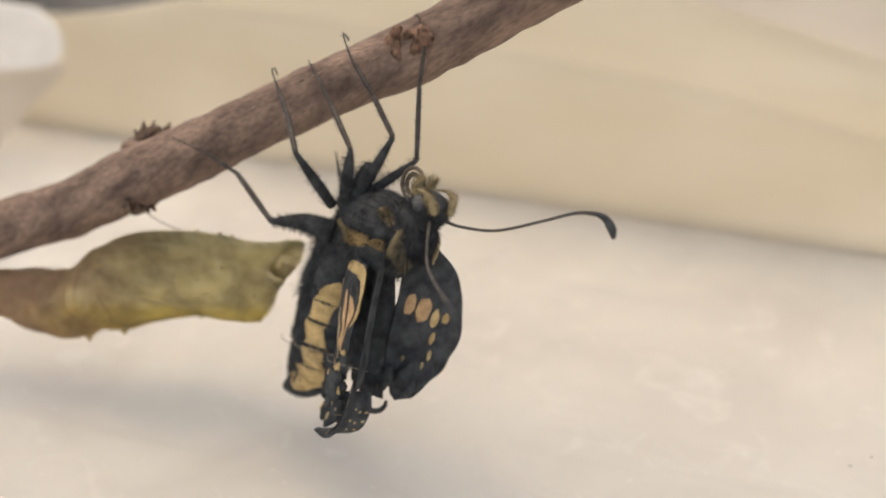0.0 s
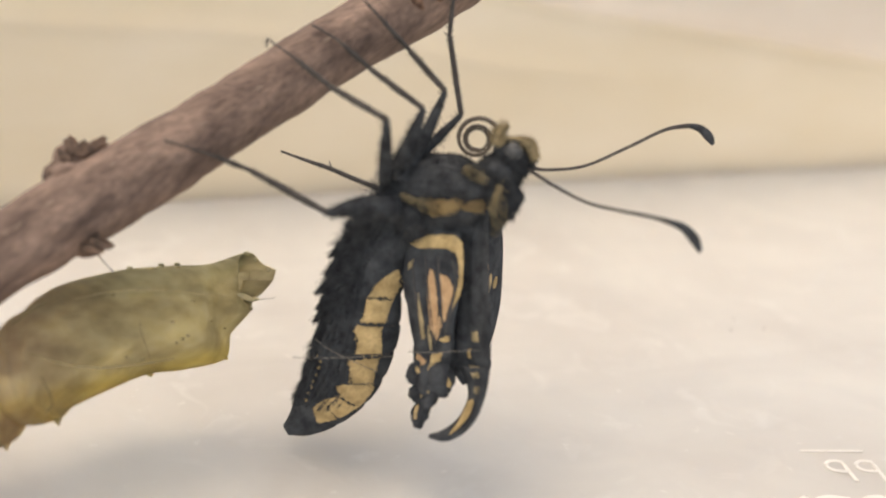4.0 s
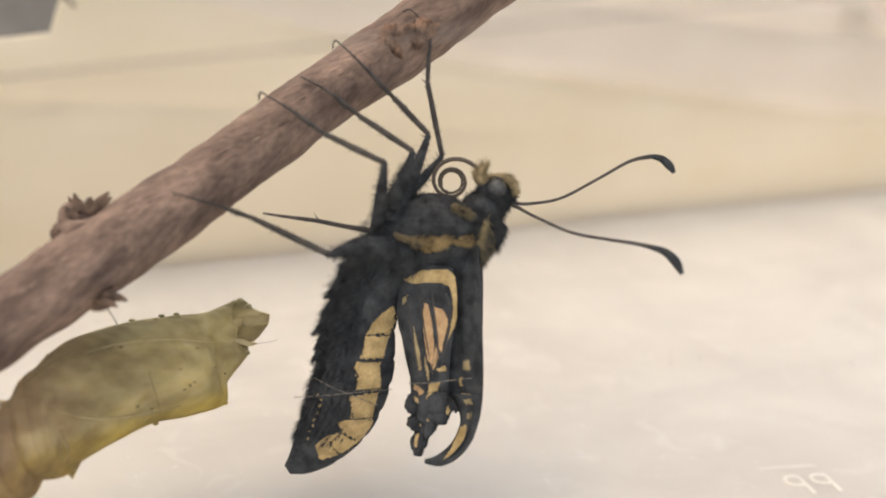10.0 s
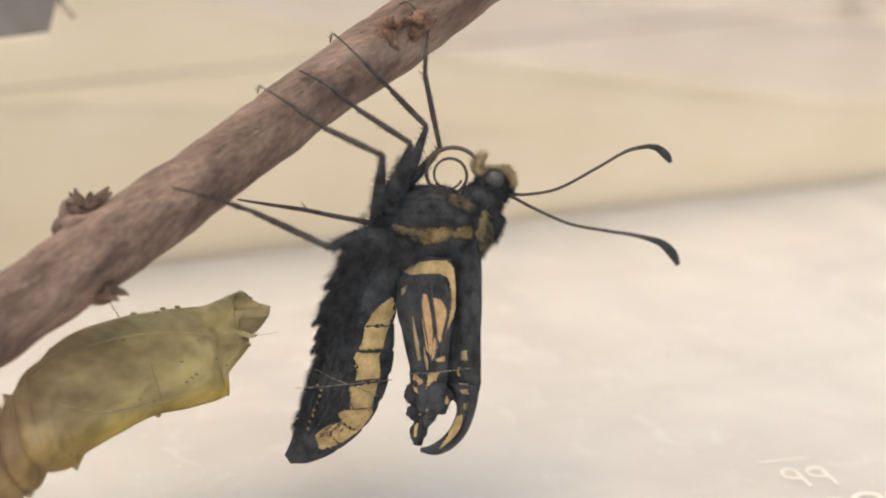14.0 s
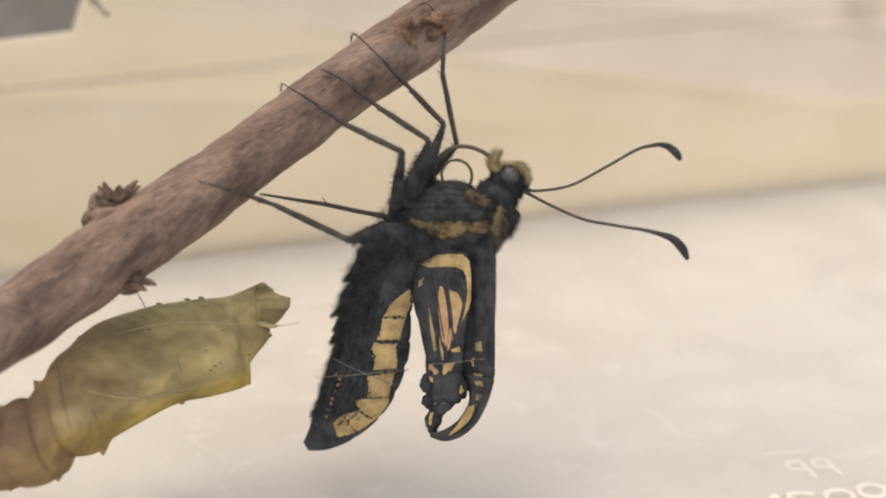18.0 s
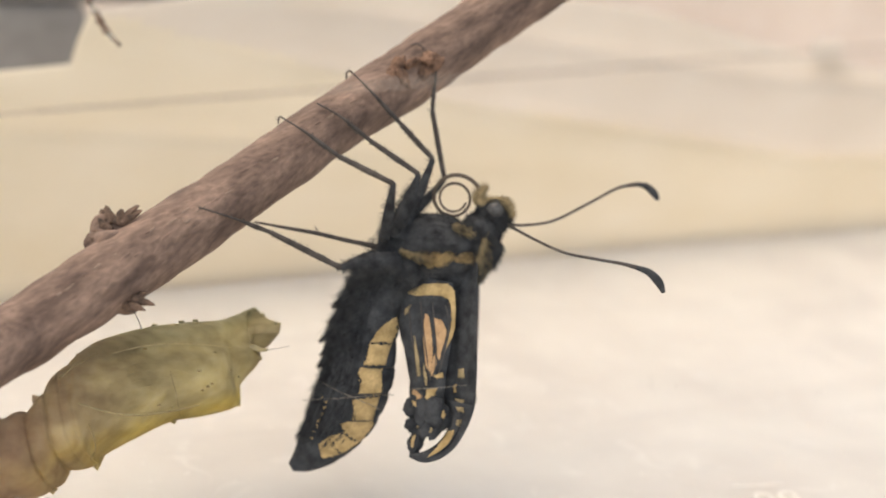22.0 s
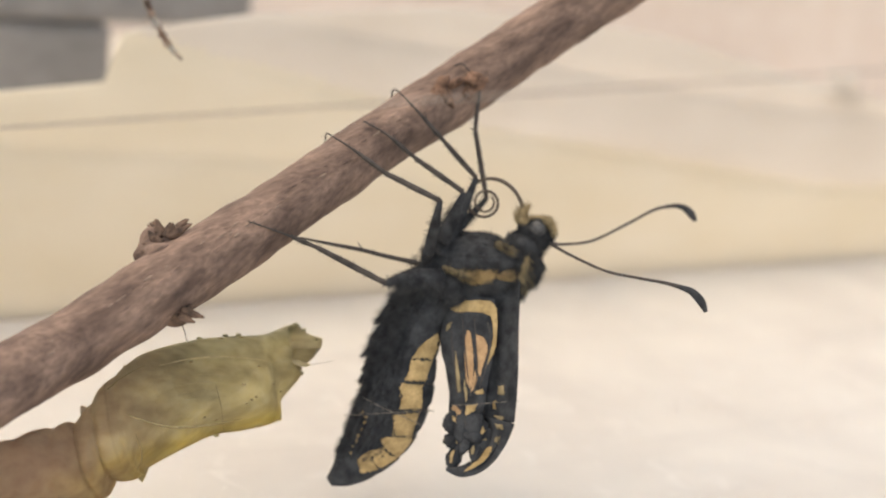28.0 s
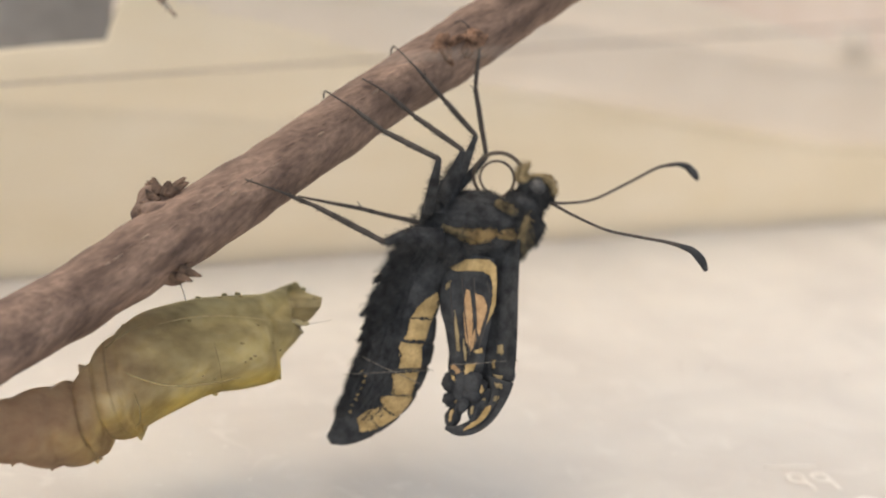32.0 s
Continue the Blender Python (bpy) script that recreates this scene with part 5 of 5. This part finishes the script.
    fh = part("far_hindwing", sheet(
        [(-2.5, 2.2, -2), (-3.0, 2.2, -5), (-2.6, 2.4, -8), (-1.9, 2.8, -11), (-1.2, 3.6, -13.2)],
        [(1.2, 3.0, -2), (1.4, 3.6, -5), (1.3, 4.4, -8), (1.1, 5.0, -11), (0.6, 5.2, -13.4)],
        40, 16, 0.3, 0.3, 0.5, 12, 0.08), BLACK, butterfly, "crumpled black hindwing of the far side")
    for c, s in (((3.10, 5.60, -11.50), (0.6, 0.5, 0.9)), ((2.60, 5.20, -10.60), (0.7, 0.6, 1.3)), ((1.00, 4.60, -11.10), (1.0, 0.5, 1.2))):
        part("crumpled_lobe", blob(c, s, (0, 15, 0), 0.3, seed=c[2], segs=20), BLACK, fh)
    tail = part("curled_tail", tube([(0.2 + 0.95 * math.cos(a) * 0.6, 4.8 + 0.95 * math.cos(a) * 0.8, -13.7 + 0.95 * math.sin(a)) for a in [math.pi - 0.5 + k * 0.55 for k in range(8)]], [0.26, 0.3, 0.3, 0.28, 0.26, 0.24, 0.2, 0.12], 40, 10), BLACK, fh, "curled wing tail")
    return hw, fw, tip, spread, tail


HINDWING, FOREWING, FORE_TIP, SPREAD, WING_TAIL = build_wings()

# ---- the proboscis: a chain of short rigid pieces that coil and uncoil together ----
LINKS, LONG = 40, 18.5
PROBOSCIS = []
_thick = [tube([(-0.06, 0, 0), (0.23, 0, 0), (0.53, 0, 0)], [w, w * 1.05, w], 5, 8) for w in (0.17, 0.145, 0.12, 0.095)]
_meshes = [part("proboscis_link", bm, PROB, butterfly, "thin dark coiling proboscis") for bm in _thick]
for k in range(LINKS):
    o = _meshes[k // 10] if k % 10 == 0 else _meshes[k // 10].copy()
    if k % 10:
        scene.collection.objects.link(o)
    PROBOSCIS.append(o)

# ---- marks moulded into the floor, mirror-wise, and specks ----
FLOOR_MARK = Matrix.Translation((0.0358, 0.0090, 0.0)) @ Matrix.Rotation(radians(16), 4, "Z")
marks = thing("moulded_letters", "pale raised mirrored letters PP moulded in the tray floor", "marking", at=FLOOR_MARK)
for x in (-1.35, 1.35):  # each letter reversed: the bowl lies on the near side of its stem
    stroke = [(x + 0.8, -1.6, 0.1), (x + 0.8, -0.6, 0.12), (x + 0.8, 0.6, 0.12), (x + 0.8, 1.5, 0.12), (x - 0.2, 1.65, 0.12), (x - 0.85, 1.0, 0.12), (x - 0.5, 0.2, 0.12), (x + 0.7, 0.0, 0.1)]
    part("letter", low(tube(stroke, [0.2] * 8, 50, 9)), EMBOSS, marks)
part("rule", low(tube([(-3.6, 3.4, 0.1), (0, 3.4, 0.1), (2.2, 3.4, 0.1)], [0.12, 0.16, 0.12], 20, 9)), EMBOSS, marks)
bars = thing("moulded_mark", "pale raised mirrored strokes and rings moulded in the tray floor", "marking", at=Matrix.Identity(4))
for pts in ([(28.4, 2.3), (28.8, 0.0), (29.2, 0.3), (30.8, 3.1), (31.0, 3.0), (31.3, 0.9)], [(34.7, 4.1), (33.0, 4.0), (32.0, 3.2), (33.2, 2.6), (34.5, 2.1), (33.6, 1.4), (31.8, 1.1)]):
    part("stroke", low(tube([(x, y, 0.12) for x, y in pts], [0.3] * len(pts), 50, 9)), EMBOSS, bars)
for x, y in ((37.0, 4.0), (40.4, 5.5), (43.8, 6.6)):
    ring = [(x + 1.35 * math.cos(a), y + 1.15 * math.sin(a) + 0.3 * math.cos(a), 0.12) for a in [k * math.pi / 6 for k in range(13)]]
    part("ring", low(tube(ring, [0.3] * 13, 50, 9)), EMBOSS, bars)
rib = thing("moulded_rib", "low pale raised rib moulded across the tray floor", "rib", at=Matrix.Translation((-0.0173, -0.0279, 0.0)) @ Matrix.Rotation(radians(28), 4, "Z"))
part("ridge_line", low(tube([(-40, 0, 0.02), (-12, 0.3, 0.08), (6, 0.2, 0.1), (14, 0, 0.08), (19, -0.2, 0.0)], [0.2, 0.3, 0.32, 0.3, 0.1], 40, 10), 0.3), EMBOSS, rib)


def speck(x, y, r):
    bm = blob((0, 0, r * 300), (r * 1000, r * 1000, r * 500), rough=0.3, seed=x, segs=8)
    ob = mesh_ob("dark_speck", bm, SCAR)
    ob.location = (x, y, 0)
    tagged(ob, "tiny dark speck lying on the tray floor", "speck", "specks")


for x, y, r in ((0.0275, 0.0382  , 0.00011), (0.0271, 0.0355  , 0.00011), (0.0305, 0.0368  , 0.00011), (0.0478, 0.0389  , 0.00011), (0.0122, 0.0633  , 0.00011)):
    speck(x, y, r)


# ---- what moves ----
COIL = [
    (0, 105, 0.62, 1.5, 1.1),
    (5.5, 110, 0.5, 1.3, 1),
    (5.8, 115.075, 0.364, 0.924, 0.76),
    (6.2, 90.358, 0.419, 0.854, 2.019),
    (6.6, 86.67, 0.278, 0.93, 3.745),
    (7, 84.917, 0.096, 0.901, 1.858),
    (7.4, 73.378, 0, 0.953, 1.029),
    (7.8, 75.5, 0.02, 1, 0.95),
    (8, 77.611, 0.007, 1.123, 0.897),
    (8.2, 88, 0.1, 1.2, 0.85),
    (8.4, 100, 0.18, 1.25, 0.8),
    (8.8, 118, 0.18, 1.32, 0.65),
    (9.4, 131.205, 0.062, 1.392, 0.495),
    (10, 132.686, 0.108, 1.225, 0.535),
    (10.4, 115.075, 0.364, 0.924, 0.76),
    (11, 131.205, 0.062, 1.392, 0.495),
    (12, 132.686, 0.108, 1.225, 0.535),
    (12.5, 115.075, 0.364, 0.924, 0.76),
    (13, 115.467, 0.399, 0.888, 1.037),
    (15.5, 122, 0.25, 0.92, 0.8),
    (16, 132.162, 0.017, 1.023, 0.573),
    (17, 121.919, 0.28, 1.118, 0.663),
    (18, 139.059, 0.075, 0.93, 0.631),
    (19, 121.919, 0.28, 1.118, 0.663),
    (20, 131.205, 0.062, 1.392, 0.495),
    (21, 110.535, 0.624, 1.605, 1.252),
    (22, 104.708, 0.379, 0.888, 0.899),
    (22.6, 115, 0.36, 0.85, 0.9),
    (23, 112, 0.36, 0.75, 0.9),
    (23.5, 103.808, 0.169, 1.127, 0.754),
    (24, 125.208, 0.077, 1.111, 0.552),
    (24.5, 112, 0.38, 0.7, 0.9),
    (26.5, 110, 0.36, 0.62, 0.95),
    (27, 108.622, 0.359, 0.557, 0.958),
    (27.3, 102, 0.27, 0.9, 1.1),
    (27.6, 96.195, 0.177, 1.224, 1.209),
    (28, 97, 0.22, 1.3, 1.2),
    (28.4, 104, 0.26, 1.15, 1),
    (29, 115.783, 0.201, 0.886, 0.514),
    (29.4, 112, 0.36, 0.92, 0.8),
    (29.8, 104, 0.3, 0.85, 0.9),
    (30.2, 97, 0.22, 0.72, 0.95),
    (30.4, 93.608, 0.161, 0.778, 0.949),
    (30.7, 98, 0.2, 1.1, 1),
    (31, 104, 0.3, 1.05, 1),
    (31.5, 103.476, 0.427, 0.889, 1.363),
    (32, 106, 0.4, 0.75, 1.1),
]
SWAY = [
    (0, -0.820, 0.328),
    (2, -0.820, 0.451),
    (2.5, -0.910, 0.254),
    (3.5, -0.881, 0.246),
    (5.5, -0.492, 0.287),
    (6, -0.348, 0.484),
    (6.2, -0.336, 0.451),
    (6.4, -0.287, 0.049),
    (6.6, -0.246, 0.020),
    (6.8, -0.184, 0.143),
    (7, -0.225, 0.246),
    (7.2, -0.389, 0.389),
    (7.4, -0.492, 0.246),
    (7.6, -0.533, -0.020),
    (7.8, -0.459, 0.041),
    (8, -0.484, 0.033),
    (8.2, -0.430, 0.164),
    (8.4, -0.492, 0.205),
    (8.6, -0.738, 0.184),
    (8.8, -0.779, 0.115),
    (9.2, -0.799, 0.123),
    (10, -0.840, 0.143),
    (11, -0.922, 0.164),
    (13, -0.984, 0.180),
    (32, -0.984, 0.180),
]
# slow settling of the wings (swing, curl of the tip) and of the abdomen, in degrees
DROOP = [(0, -2.2, 0), (3.5, -3.0, 0), (6, -4.0, 0), (8, -1.6, 0), (9, -1.2, 0), (10, -0.7, 0), (13, 0, 0), (16, 0.2, 4), (19, 0.5, 8), (24, 1.0, 10), (28, 1.5, 12), (32, 1.6, 12)]
BELLY = [(0, 2.6), (2, 2.6), (3, 1.8), (3.5, 0.8), (6, -1.6), (8, -0.7), (10, -0.3), (13, 0.0), (20, 0.4), (28, 0.9), (32, 0.9)]
# the lower antenna, in degrees, and how far the hindwing's folds open, in millimetres
DIP = [(0, 0.0), (1, 0.0), (2, -4.0), (3, -1.5), (6, -2.3), (9, -1.0), (12, 0.0), (32, 0.0)]
OPEN = [(0, 0.3, -2.2), (1, 0.3, -2.2), (2.2, 0.2, -1.7), (3, 0.0, 0.0), (13, 0.0, 0.0), (20, 0.35, -0.5), (28, 0.8, -1.2), (32, 0.8, -1.3)]


def coil_at(t):
    k = max(i for i in range(len(COIL)) if COIL[i][0] <= t or i == 0)
    a, b = COIL[k], COIL[min(k + 1, len(COIL) - 1)]
    f = 0 if b[0] == a[0] else min(1, max(0, (t - a[0]) / (b[0] - a[0])))
    f = f * f * (3 - 2 * f)
    return [p + (q - p) * f for p, q in zip(a[1:], b[1:])]


def coil_poses(t):
    """The pose of every link: heading and bend grow along the proboscis from its root at the head."""
    a0, k0, k1, power = coil_at(t)
    x, z = ROOT[0], ROOT[2]
    step, ang, out = LONG / LINKS, radians(a0), []
    for i in range(LINKS):
        u = i / (LINKS - 1)
        bend = k0 + (k1 - k0) * u**power
        ang += bend * step * 0.5
        out.append(pose(x * MM, (ROOT[1] + 0.28 * u) * MM, z * MM, 0, -math.degrees(ang), 0))
        x, z = x + step * math.cos(ang), z + step * math.sin(ang)
        ang += bend * step * 0.5
    return out


ROOT = (3.66, 1.80, 6.46)


def motions():
    times = [round(0.2 * k, 1) for k in range(161)]
    poses = [coil_poses(t) for t in times]
    for i, link in enumerate(PROBOSCIS):
        walk(link, [(t, p[i]) for t, p in zip(times, poses)])
    held = [(row[0], sunk(row[0]) @ HANG) for row in PATH if row[0] <= 13.5] + [(32.0, HANG)]
    for ob in (branch, chrysalis, butterfly, *THREADS):
        walk(ob, held)
    hip = Vector((-5.11, 1.40, 1.78)) * MM
    rows = []
    for t, dx, dz in SWAY:
        deep = math.sqrt(max(0.0, 1 - dx * dx - dz * dz))
        way = Vector((-dx, -deep * 0.9, -dz)).normalized()
        rows.append((t, Matrix.Translation(hip) @ Vector((1, 0, 0)).rotation_difference(way).to_matrix().to_4x4()))
    walk(SWING, rows)
    root, pivot = Vector((1.62, 0.00, 0.05)) * MM, Vector((2.95, -1.00, -11.11)) * MM
    swing = [(t, Matrix.Translation(root) @ Matrix.Rotation(radians(a), 4, "Y") @ Matrix.Translation(-root)) for t, a, b in DROOP]
    walk(FOREWING, swing)
    walk(HINDWING, [(t, Matrix.Translation(root) @ Matrix.Rotation(radians(a if a > 0 else 0.3 * a), 4, "Y") @ Matrix.Translation(-root)) for t, a, b in DROOP])
    curl = [Matrix.Translation((0, 0, -0.035 * b * MM)) @ Matrix.Translation(pivot) @ Matrix.Rotation(radians(b), 4, "Y") @ Matrix.Translation(-pivot) for t, a, b in DROOP]
    walk(FORE_TIP, [(t, m @ c) for (t, m), c in zip(swing, curl)])
    for o in SPREAD:
        walk(o, [(t, Matrix.Translation((x * MM, 0, z * MM))) for t, x, z in OPEN])
    walk(WING_TAIL, [(t, Matrix.Translation((-0.3 * k * MM, 0, 1.6 * k * MM))) for t, k in ((0, 0), (2.2, 0), (4.5, 1), (32, 1))])
    foot = Vector((5.92, 1.20, 4.01)) * MM
    walk(FEELER, [(t, Matrix.Translation(foot) @ Matrix.Rotation(radians(a), 4, "Y") @ Matrix.Translation(-foot)) for t, a in DIP])
    base = Vector((-3.85, 2.00, 0.05)) * MM
    walk(abdomen, [(t, Matrix.Translation(base) @ Matrix.Rotation(radians(a), 4, "Y") @ Matrix.Translation(-base)) for t, a in BELLY])


motions()
